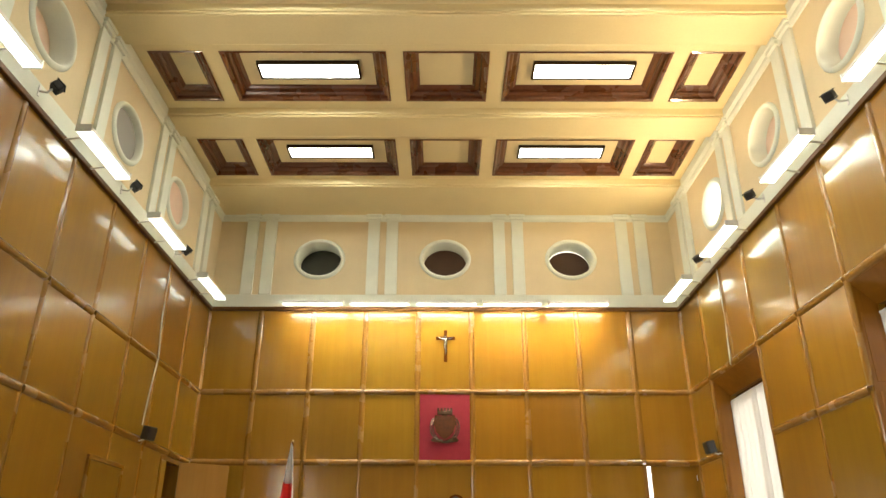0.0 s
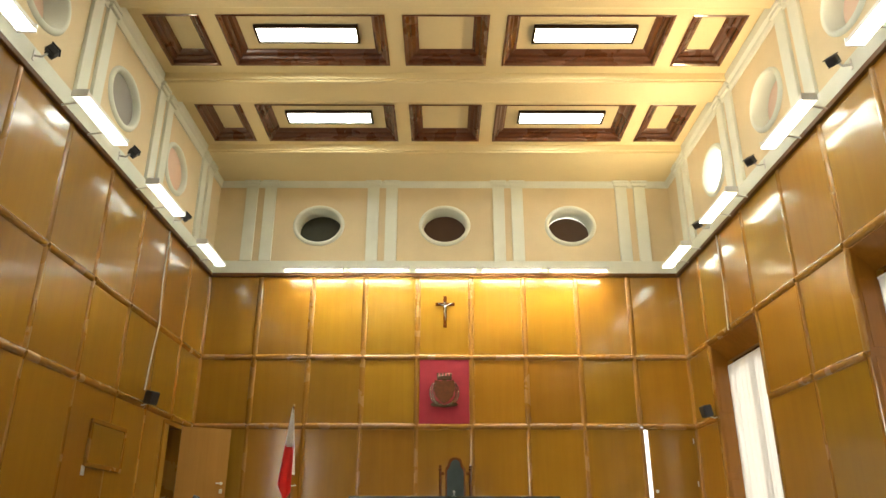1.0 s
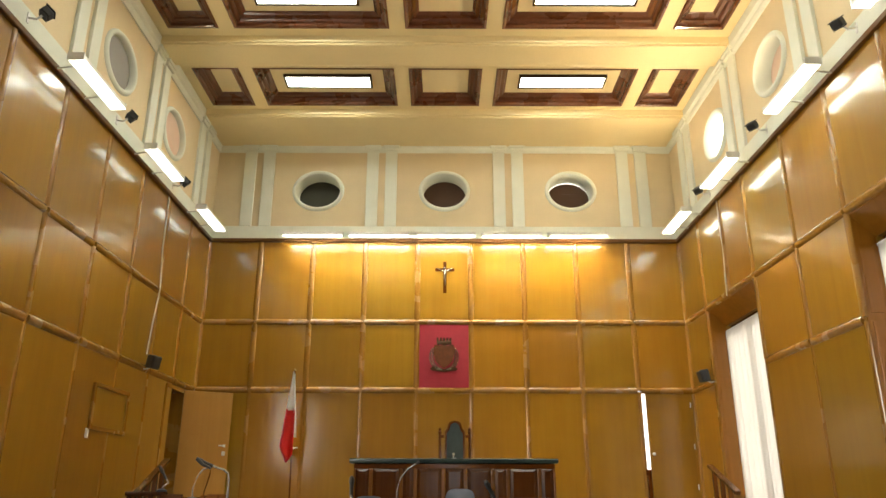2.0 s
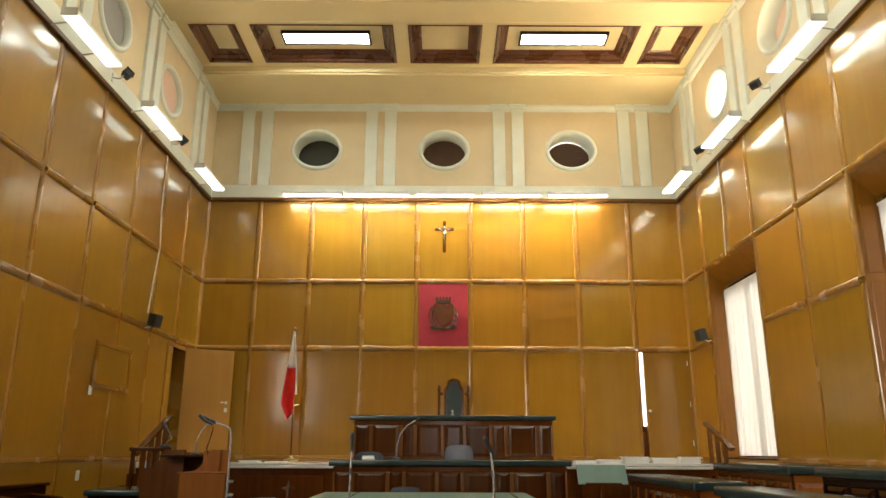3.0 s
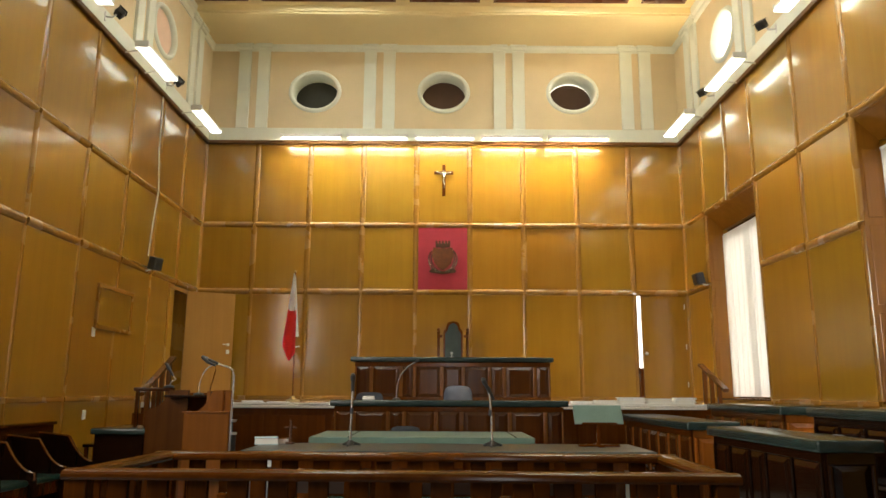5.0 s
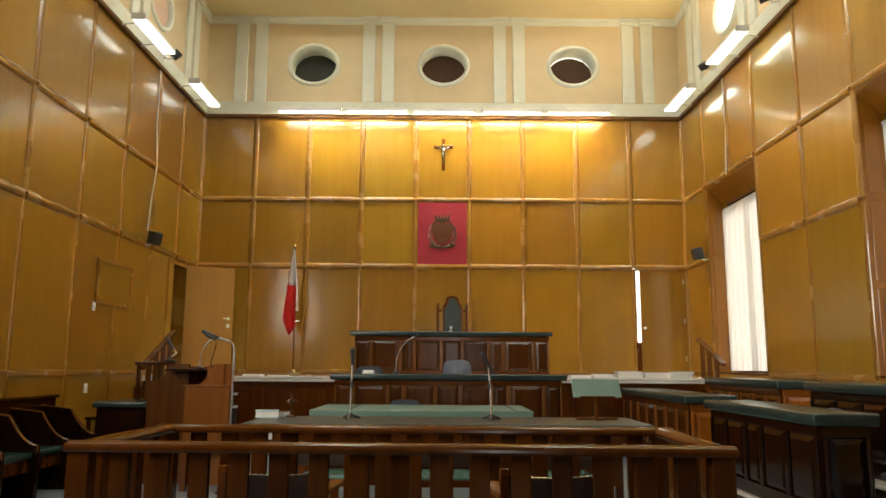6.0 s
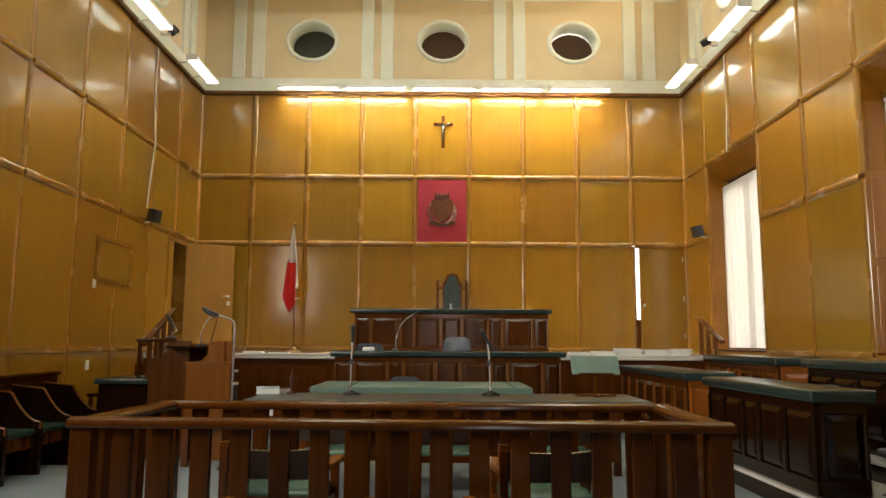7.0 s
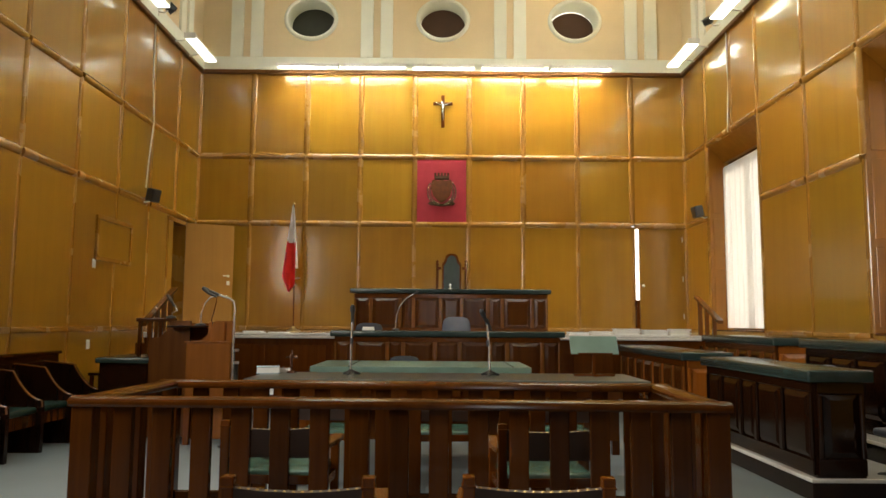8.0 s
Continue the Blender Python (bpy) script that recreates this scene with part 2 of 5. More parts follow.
def oval_ring(cu, cz, ru, rz, deep, w=0.09, d=0.05, n=48):
    """A rounded oval moulding round an opening."""
    bm = bmesh.new()
    prof = [(0.0, deep), (0.0, -d * 0.5), (w * 0.3, -d), (w * 0.7, -d * 0.85), (w, -d * 0.2), (w, 0.004)]
    rings = []
    for k in range(n):
        a = 2 * math.pi * k / n
        rings.append([bm.verts.new((cu + (ru + q) * math.cos(a), y, cz + (rz + q) * math.sin(a))) for q, y in prof])
    for i in range(n):
        p, q = rings[i], rings[(i + 1) % n]
        for k in range(len(prof) - 1):
            bm.faces.new((p[k], p[k + 1], q[k + 1], q[k]))
    return bm


def oval_pane(cu, cz, ru, rz, y, n=40):
    return S([(cu + ru * math.cos(2 * math.pi * k / n), cz + rz * math.sin(2 * math.pi * k / n)) for k in range(n)], "y", y, y + 0.02)


OC_Z, OC_RU, OC_RZ, OC_D = 7.70, 0.48, 0.395, 0.5
DARK_PANE = plain("dark_olive_glass", (0.03, 0.032, 0.02), 0.6, var=0.3, scale=2)
BROWN_PANE = plain("brown_board", (0.09, 0.045, 0.025), 0.6, var=0.15, scale=3)
GREY_PANE = plain("grey_board", (0.30, 0.29, 0.27), 0.6, var=0.08, scale=2)
PEACH_PANE = plain("peach_board", (0.75, 0.56, 0.44), 0.8, var=0.05, scale=2)
DAY_PANE = glow("daylit_pane", (1.0, 0.95, 0.85), 2.2)


def upper_wall(name, m, u0, u1, bays, pairs, panes, label):
    """Plastered upper wall: frieze band, pilaster pairs, cornice, and an oval opening in each bay."""
    top = ZCOF + 0.5
    bm = bmesh.new()
    edges = [u0] + [0.5 * (a + b) for a, b in zip(bays, bays[1:])] + [u1]
    for c, a, b in zip(bays, edges, edges[1:]):
        oculus_wall(bm, a, b, ZT, top, c, OC_Z, OC_RU, OC_RZ, OC_D)
    box(bm, u0, u1, OC_D + 0.03, OC_D + 0.2, ZT, top)
    wall = tagged(part(name, bm, PEACH), label, "wall", kind="structure")
    wall.matrix_world = m
    part("frieze_band", B(u0, u1, -0.05, 0.003, ZT, ZFR, bevel=0.008), WHITE, wall, "white plaster band")
    bm = S([(0.003, ZBEAM - 0.14), (-0.03, ZBEAM - 0.14), (-0.05, ZBEAM - 0.09), (-0.05, ZBEAM - 0.03), (-0.09, ZBEAM + 0.02), (-0.1, ZBEAM + 0.16), (0.003, ZBEAM + 0.16)], "x", u0, u1)
    part("cornice", bm, WHITE, wall, "white moulded cornice")
    for c in pairs:
        for s in (-1, 1):
            a = c + s * 0.205
            bm = B(a - 0.13, a + 0.13, -0.055, 0.002, ZFR, ZBEAM - 0.12, bevel=0.01)
            box(bm, a - 0.16, a + 0.16, -0.10, 0.002, ZBEAM - 0.12, ZBEAM - 0.05, bevel=0.012)
            box(bm, a - 0.175, a + 0.175, -0.125, 0.002, ZBEAM - 0.05, ZBEAM + 0.02, bevel=0.012)
            part("pilaster", bm, WHITE, wall, "white plaster pilaster")
    for c, (pm, deep) in zip(bays, panes):
        part("oval_surround", oval_ring(c, OC_Z, OC_RU - 0.004, OC_RZ - 0.004, deep), WHITE, wall, "white oval moulding", smooth=True)
        part("oval_pane", oval_pane(c, OC_Z, OC_RU - 0.002, OC_RZ - 0.002, deep - 0.005), pm, wall)
    return wall


upper_back = upper_wall("wall_back_upper", BACK, XL, XR, [-2.72, 0.04, 2.80], [-4.04, -1.34, 1.44, 4.17], [(DARK_PANE, 0.42), (BROWN_PANE, 0.40), (DAY_PANE, 0.46)], "peach plaster upper wall with white pilasters and oval openings")
part("louvre_back", oval_pane(2.80, OC_Z - 0.02, OC_RU - 0.006, OC_RZ - 0.01, 0.425), BROWN_PANE, upper_back, "brown board behind the louvres")
for k in range(12):   # louvre boards in the third opening, with a gap above them
    z = OC_Z - 0.37 + 0.056 * k
    hw = (OC_RU - 0.03) * math.sqrt(max(0.02, 1 - ((z + 0.03 - OC_Z) / (OC_RZ - 0.01)) ** 2))
    part("louvre_board", S([(0.40, z + 0.020), (0.408, z + 0.024), (0.426, z - 0.020), (0.418, z - 0.022)], "x", 2.80 - hw, 2.80 + hw), BROWN_PANE, upper_back, "brown louvre board")
SIDE_BAYS = [12.15, 9.80, 7.40, 4.95, 2.5, 0.05, -2.4]
SIDE_PAIRS = [13.75, 11.25, 8.72, 6.2, 3.7, 1.25, -1.2, -3.7]
upper_wall("wall_left_upper", LEFT, YF, YB, SIDE_BAYS[::-1], SIDE_PAIRS, [(GREY_PANE, 0.1)] * 4 + [(PEACH_PANE, 0.3), (GREY_PANE, 0.07), (PEACH_PANE, 0.06)], "peach plaster upper wall with white pilasters and oval openings")
upper_wall("wall_right_upper", RIGHT, -YB, -YF, [-b for b in SIDE_BAYS], [-b for b in SIDE_PAIRS], [(DAY_PANE, 0.12), (PEACH_PANE, 0.24), (PEACH_PANE, 0.24)] + [(GREY_PANE, 0.1)] * 4, "peach plaster upper wall with white pilasters and oval openings")


def panelling(wall, us, rows, skip=(), label=""):
    """Veneer panels between the upright lines us and the level lines rows, with half-round mouldings on the joints."""
    cache = {}
    for i, (a, b) in enumerate(zip(us, us[1:])):
        for j, (z0, z1) in enumerate(zip(rows, rows[1:])):
            if (i, j) in skip:
                continue
            key = (round(b - a, 3), j)
            if key not in cache:
                w = 0.5 * (b - a) - 0.012
                bm = B(-w, w, -0.012, 0.01, z0 + 0.012, z1 - 0.012, bevel=0.004, seg=1)
                cache[key] = finish(bm, "panel", VENEER)
            share("panel", cache[key], wall, (0.5 * (a + b), 0, 0))


YS = [14.8, 13.58, 12.38, 11.15, 9.86, 8.53, 7.25, 6.0, 4.75, 3.5, 2.25, 1.0, -0.25, -1.5, -2.75, -4.0, -5.0]
ROWS_B = [ZB, Z2, Z1, ZT]


def trim(wall, us, rows, uprights=True, gaps=()):
    """Half-round uprights on the joints, and level rails cut between them."""
    for u in us:
        for z0, z1 in zip(rows, rows[1:]):
            if not any(a < u < b and z0 < c for a, b, c in gaps):
                ob = part("stile", stile(z0 + 0.03, z1 - 0.03, 0.062) if z0 > Z2 - 0.1 else stile(z0 + 0.03, z1 - 0.03, 0.05, 0.025), VENEER_TRIM, wall)
                ob.location.x = u
    for a, b in zip(us, us[1:]):
        for z in rows[:-1]:
            if not any(g0 < 0.5 * (a + b) < g1 and z < c - 0.02 for g0, g1, c in gaps):
                if z < Z2 - 0.1:
                    part("rail", B(a + 0.01, b - 0.01, -0.03, 0.0, z - 0.04, z + 0.03, bevel=0.01), VENEER_TRIM, wall)
                else:
                    part("rail", rail_bar(a + 0.035, b - 0.035, z), VENEER_TRIM, wall)


# back wall
UB = [XL + (XR - XL) * k / 9 for k in range(10)]
DOOR_R = (UB[8] - 0.02, UB[9] - 0.10)
bm = bmesh.new()
box(bm, XL - 0.3, DOOR_R[0], 0.012, 0.3, -0.2, ZT)
box(bm, DOOR_R[1], XR + 0.3, 0.012, 0.3, -0.2, ZT)
box(bm, DOOR_R[0], DOOR_R[1], 0.012, 0.3, Z2, ZT)
wall_back = tagged(part("wall_back", bm, VENEER), "honey-brown veneered panelled wall behind the judge's bench", "wall", kind="structure")
wall_back.matrix_world = BACK
panelling(wall_back, UB, ROWS_B, skip={(8, 0)})
trim(wall_back, UB, ROWS_B, gaps=[(DOOR_R[0] + 0.1, DOOR_R[1], Z2)])
part("crown_rail", B(XL, XR, -0.07, 0.0, ZT - 0.05, ZT + 0.03, bevel=0.012), CROWN_WOOD, wall_back, "dark brown crown moulding")

# left wall, with a door opening near the back
DL = (13.27, 14.22)
bm = bmesh.new()
LWIN, ZLW = [(1.0, 3.4), (4.4, 6.8)], 2.3   # unseen openings added for the fill lamps; high sill keeps the pews dark
for a, b in ((YF, 1.0), (3.4, 4.4), (6.8, DL[0])):
    box(bm, a, b, 0.012, 0.3, -0.2, ZT)
for a, b in LWIN:
    box(bm, a, b, 0.012, 0.3, -0.2, ZLW)
    box(bm, a, b, 0.012, 0.3, 4.5, ZT)
    box(bm, a + 0.04, a + 0.12, 0.15, 0.22, ZLW, 4.5)
    box(bm, b - 0.12, b - 0.04, 0.15, 0.22, ZLW, 4.5)
    box(bm, 0.5 * (a + b) - 0.04, 0.5 * (a + b) + 0.04, 0.15, 0.22, ZLW, 4.5)
box(bm, DL[1], YB + 0.3, 0.012, 0.3, -0.2, ZT)
box(bm, DL[0], DL[1], 0.012, 0.3, Z2 - 0.09, ZT)
box(bm, DL[0], DL[1], 0.012, 0.3, -0.2, ZB)
wall_left = tagged(part("wall_left", bm, VENEER), "honey-brown veneered panelled side wall", "wall", kind="structure")
wall_left.matrix_world = LEFT
yl = sorted(YS)
skip = {(len(yl) - 2, 1)}
for i, (a, b) in enumerate(zip(yl, yl[1:])):
    if any(w0 - 0.6 < 0.5 * (a + b) < w1 + 0.6 for w0, w1 in LWIN):
        skip |= {(i, 1), (i, 2)}
panelling(wall_left, yl, [0.1] + ROWS_B, skip=skip)
trim(wall_left, yl, [0.1] + ROWS_B, gaps=[(13.4, 14.7, Z2 - 0.05)] + [(a - 0.5, b + 0.5, Z1 - 0.01) for a, b in LWIN])
part("crown_rail", B(YF, YB, -0.07, 0.0, ZT - 0.05, ZT + 0.03, bevel=0.012), CROWN_WOOD, wall_left, "dark brown crown moulding")

# right wall, with tall windows
# the third is unseen, continued from the spacing to light the dock's right side
WINS = [(11.38, 13.52), (6.05, 8.50), (0.95, 3.40)]
bm = bmesh.new()
cuts = [YF] + [v for w in sorted(WINS) for v in w] + [YB + 0.3]
for k in range(0, len(cuts), 2):
    box(bm, -cuts[k + 1], -cuts[k], 0.012, 0.45, -0.2, ZT)
for a, b in WINS:
    slab(bm, [(0.012, 4.70), (0.30, 4.42), (0.45, 4.42), (0.45, ZT), (0.012, ZT)], "x", -b, -a)
    box(bm, -b, -a, 0.012, 0.45, -0.2, ZB)
wall_right = tagged(part("wall_right", bm, VENEER), "honey-brown veneered panelled side wall with tall windows", "wall", kind="structure")
wall_right.matrix_world = RIGHT
yr = sorted(-(11.32 if y == 11.15 else y) for y in YS)
skip = set()
for i, (a, b) in enumerate(zip(yr, yr[1:])):
    for w0, w1 in WINS:
        if w0 - 0.1 < -0.5 * (a + b) < w1 + 0.1:
            skip |= {(i, 0), (i, 1), (i, 2)}
panelling(wall_right, yr, [0.1] + ROWS_B, skip=skip)
trim(wall_right, yr, [0.1] + ROWS_B, gaps=[(-b + 0.02, -a - 0.02, Z1 - 0.01) for a, b in WINS])
part("crown_rail", B(-YB, -YF, -0.07, 0.0, ZT - 0.05, ZT + 0.03, bevel=0.012), CROWN_WOOD, wall_right, "dark brown crown moulding")

REAR = [(-0.85, -0.01)]   # local u of the rear windows
bm = B(XL - 0.3, REAR[0][0], 0.0, 0.3, -0.2, ZCOF + 0.6)
box(bm, REAR[0][1], XR + 0.3, 0.0, 0.3, -0.2, ZCOF + 0.6)
for a, b in REAR:
    box(bm, a, b, 0.0, 0.3, -0.2, 1.45)
    box(bm, a, b, 0.0, 0.3, 3.25, ZCOF + 0.6)
    box(bm, a, b, 0.11, 0.19, 2.3, 2.36)
# never in view: dark wood here keeps bounce and reflections off the dock
ob = tagged(part("wall_front", bm, MAHOGANY_DEEP), "unseen rear wall with one added window, kept dark to limit reflections", "wall", kind="structure")
ob.matrix_world = FRONT

# ceiling: coffered fields between cross beams, all in one mesh a material
COF_X = [(-4.66, -3.85), (-3.53, -0.945), (-0.615, 0.705), (1.035, 3.62), (3.94, 4.75)]
COF_Y = [(11.90, 13.23), (9.34, 10.62), (6.80, 8.08), (4.26, 5.54), (1.72, 3.0), (-0.82, 0.46), (-3.36, -2.08)]
BEAMS = [(13.41, 14.8), (10.87, 11.55), (8.27, 8.98), (5.75, 6.43), (3.2, 3.9), (0.67, 1.35), (-1.87, -1.2), (-5.0, -3.8)]
INSET, RISE = 0.2, 0.17
bm = bmesh.new()
xs = [XL - 0.1] + [v for p in COF_X for v in p] + [XR + 0.1]
ysr = sorted([v for p in COF_Y for v in p] + [YF, YB])
for i, (a, b) in enumerate(zip(xs, xs[1:])):
    for j, (c, d) in enumerate(zip(ysr, ysr[1:])):
        if i % 2 and j % 2:
            box(bm, a + INSET, b - INSET, c + INSET, d - INSET, ZCOF + RISE, ZCOF + RISE + 0.05)
        else:
            f = bm.faces.new([bm.verts.new(p) for p in ((a, c, ZCOF), (b, c, ZCOF), (b, d, ZCOF), (a, d, ZCOF))])
box(bm, XL - 0.4, XR + 0.4, YF, YB + 0.3, ZCOF + 0.4, ZCOF + 0.5)
for a, b in BEAMS:
    slab(bm, [(a, ZCOF + 0.01), (a, ZBEAM + 0.06), (a + 0.03, ZBEAM + 0.05), (a + 0.02, ZBEAM + 0.012), (a + 0.05, ZBEAM), (b - 0.05, ZBEAM), (b - 0.02, ZBEAM + 0.012), (b, ZBEAM + 0.06), (b, ZCOF + 0.01)], "x", XL - 0.1, XR + 0.1)
ceiling = tagged(part("ceiling", bm, CREAM), "cream painted coffered ceiling with shallow beams", "ceiling", kind="structure")


def coffer_frame(a, b, c, d):
    """A stepped mahogany moulding lining one coffer."""
    bm = bmesh.new()
    prof = [(-0.03, -0.012), (0.0, -0.02), (0.03, 0.0), (0.03, 0.05), (0.075, 0.06), (0.10, 0.09), (0.10, 0.115), (0.16, 0.125), (0.185, 0.15), (INSET + 0.01, RISE - 0.004)]
    rings = [[bm.verts.new(p) for p in ((a + q, c + q, ZCOF + h), (b - q, c + q, ZCOF + h), (b - q, d - q, ZCOF + h), (a + q, d - q, ZCOF + h))] for q, h in prof]
    for p, q in zip(rings, rings[1:]):
        for k in range(4):
            bm.faces.new((p[k], p[(k + 1) % 4], q[(k + 1) % 4], q[k]))
    return bm


for c, d in COF_Y:
    for k, (a, b) in enumerate(COF_X):
        tagged(part("coffer_moulding", coffer_frame(a, b, c, d), COFFER_WOOD), "dark polished mahogany moulding lining a ceiling coffer", "moulding", "coffer mouldings", "structure")
        if k in (1, 3) and c > 4:
            u, v, z = 0.5 * (a + b) + 0.0, 0.5 * (c + d), ZCOF + RISE
            lamp = thing("ceiling_light", pose(u, v, z), "rectangular white ceiling light in a dark frame, lit", "ceiling light", "ceiling lights")
            bm = B(-0.85, 0.85, -0.215, -0.175, -0.06, 0.0)
            box(bm, -0.85, 0.85, 0.175, 0.215, -0.06, 0.0)
            box(bm, -0.85, -0.81, -0.175, 0.175, -0.06, 0.0)
            box(bm, 0.81, 0.85, -0.175, 0.175, -0.06, 0.0)
            part("frame", bm, DARK_WOOD, lamp, "dark frame")
            part("diffuser", B(-0.81, 0.81, -0.175, 0.175, -0.05, -0.02), PANEL_GLOW, lamp, "glowing white diffuser")
# ---- windows ----
CHROME = plain("chrome", (0.74, 0.74, 0.74), 0.22, 0.85, var=0.04, scale=12)
GLASS, gn, gl, gb = shader("window_glass", 0.02)
gb.inputs["Transmission Weight"].default_value = 1.0
gb.inputs["IOR"].default_value = 1.45
SLAT, sn, sl, sb = shader("blind_fabric", 0.8)
sb.inputs["Base Color"].default_value = (0.86, 0.84, 0.80, 1)
tr = sn.new("ShaderNodeBsdfTranslucent")
tr.inputs[0].default_value = (0.86, 0.82, 0.75, 1)
mx = sn.new("ShaderNodeMixShader")
mx.inputs[0].default_value = 0.4
sl.new(sb.outputs[0], mx.inputs[1])
sl.new(tr.outputs[0], mx.inputs[2])
sl.new(mx.outputs[0], sn["Material Output"].inputs["Surface"])

for k, (a, b) in enumerate(WINS):
    win = thing(f"window_{k + 1}", RIGHT @ pose(-0.5 * (a + b), 0, 0), "tall daylit window in a deep panelled recess", "window", kind="structure")
    h = 0.5 * (b - a)
    fr = bmesh.new()
    for u in (-h + 0.04, 0.0, h - 0.04):
        box(fr, u - 0.04, u + 0.04, 0.38, 0.44, ZB, 4.42)
    for z in (ZB + 0.04, 4.38):
        box(fr, -h, h, 0.385, 0.435, z - 0.04, z + 0.04)
    part("window_frame", fr, MAHOGANY, win, "brown window frame")
    pane = part("pane", B(-h + 0.05, h - 0.05, 0.40, 0.41, ZB + 0.05, 4.36), GLASS, win)
    pane.visible_shadow = False
    part("window_sill", B(-h, h, 0.0, 0.45, ZB, ZB + 0.03, bevel=0.006), MAHOGANY, win)
    for s in (-1, 1):
        u = s * h
        bm = B(min(u, u - s * 0.02), max(u, u - s * 0.02), 0.0, 0.28, ZB, 4.66)
        for z0, z1 in ((ZB + 0.1, 2.3), (2.4, 3.35), (3.45, 4.3)):
            box(bm, u - s * 0.032 if s > 0 else u + 0.02, u - 0.02 if s > 0 else u + 0.032, 0.05, 0.23, z0, z1, bevel=0.005, seg=1)
        part("jamb_lining", bm, REVEAL_WOOD, win, "panelled jamb lining")
    part("soffit_lining", S([(0.0, 4.705), (0.0, 4.69), (0.285, 4.41), (0.3, 4.42)], "x", -h, h), REVEAL_WOOD, win)
    blind = thing("vertical_blind", RIGHT @ pose(-0.5 * (a + b), 0, 0), "white vertical fabric blind, closed, glowing with daylight" if k < 2 else "unseen white vertical fabric blind, drawn aside to light the dock", "blind", "window blinds")
    part("head_rail", B(-h + 0.03, h - 0.03, 0.27, 0.31, 4.29, 4.32), WHITE_PLASTIC, blind)
    n = int(2 * h / 0.105)
    slat = bmesh.new()
    w = 0.055
    pts = [(-w, 0.006), (-w * 0.5, -0.004), (0, -0.007), (w * 0.5, -0.004), (w, 0.006)]
    lo = [slat.verts.new((x, y, ZB + 0.06)) for x, y in pts]
    hi = [slat.verts.new((x, y, 4.29)) for x, y in pts]
    for i in range(4):
        slat.faces.new((lo[i], lo[i + 1], hi[i + 1], hi[i]))
    sme = finish(slat, "slat", SLAT)
    rnd = random.Random(k)
    for i in range(n):
        run = 2 * h - 0.16 if k < 2 else 0.6   # the last, unseen blind is drawn aside to light the dock front
        ob = share("slat", sme, blind, (-h + 0.08 + run * i / (n - 1), 0.29, 0))
        ob.rotation_euler.z = radians(rnd.choice((4, 10, 24, 40, 58)) + rnd.uniform(-4, 4))

# daylight court outside the windows
bm = B(9.5, 10.0, -20, 40, -3, 1.0)
tagged(part("backdrop_wall", bm, plain("sunlit_stone", (0.62, 0.54, 0.40), 0.9, var=0.1, scale=1.0)), "sunlit limestone wall across the court", "wall", kind="structure")
bm = B(-80, 80, -80, 80, -3.2, -3.0)
tagged(part("ground", bm, plain("outer_ground", (0.4, 0.37, 0.31), 0.9, scale=0.4)), "pale stone ground outside", "ground", kind="structure")
bm = B(XL - 3.0, XL - 0.3, YB + 0.31, YB + 0.5, -0.2, ZT)
box(bm, XL - 3.0, XL - 2.8, YB - 3.5, YB + 0.31, -0.2, ZT)
box(bm, XL - 3.0, XL - 0.3, YB - 3.7, YB - 3.5, -0.2, ZT)
box(bm, XL - 3.0, XL - 0.3, YB - 3.7, YB + 0.5, Z2 + 0.2, Z2 + 0.4)
box(bm, XL - 3.0, XL - 0.3, YB - 3.7, YB + 0.5, 1.0, 1.2)
tagged(part("corridor_wall", bm, VENEER), "dim panelled corridor beyond the open door", "wall", kind="structure")

# dais, marble edge, steps
ZD = 1.2
bm = B(-3.95, 4.4, 12.45, YB, 0, ZD - 0.09)
box(bm, XL, -3.95, 12.45, YB, 0, ZD - 0.09)
box(bm, 4.4, XR, 12.6, YB, 0, ZD - 0.09)
dais = tagged(part("dais", bm, MAHOGANY), "raised wooden dais with dark brown front", "dais", kind="structure")
bm = B(-3.95, 4.4, 12.38, YB, ZD - 0.088, ZD - 0.045, bevel=0.01)
box(bm, -3.95, 4.4, 12.40, YB, ZD - 0.04, ZD, bevel=0.01)
box(bm, XL, -3.955, 12.40, YB, ZD - 0.088, ZD, bevel=0.006)
box(bm, 4.405, XR, 12.6, YB, ZD - 0.088, ZD, bevel=0.006)
part("dais_floor", bm, MARBLE, dais, "pale marble edge")
for k in range(8):
    part("front_panel", B(-3.85 + k * 1.02, -2.92 + k * 1.02, 12.43, 12.449, 0.15, ZD - 0.2, bevel=0.006), MAHOGANY, dais)
part("wall_skirting", B(XL + 0.01, DOOR_R[0], YB - 0.03, YB - 0.002, ZD, ZB - 0.05, bevel=0.006), VENEER_TRIM, dais)
bm = B(-2.3, 2.5, 10.95, 12.42, 0.0, 0.40, bevel=0.01)
tagged(part("clerk_platform", bm, MAHOGANY), "low wooden platform under the clerks' desk", "platform", kind="structure")
for side, (x0, x1, y0) in enumerate(((XL + 0.01, -3.97, 12.38), (4.42, XR - 0.01, 12.6))):
    st = thing("steps", pose(0, 0, 0), "wooden steps with brown treads up to the dais", "steps", "dais steps", "structure")
    n = 6
    for i in range(n):
        z = ZD - (i + 1) * ZD / (n + 1)
        part("step", B(x0, x1, y0 - (i + 1) * 0.28, y0 - i * 0.28 - 0.002, 0, z, bevel=0.006), MAHOGANY, st)


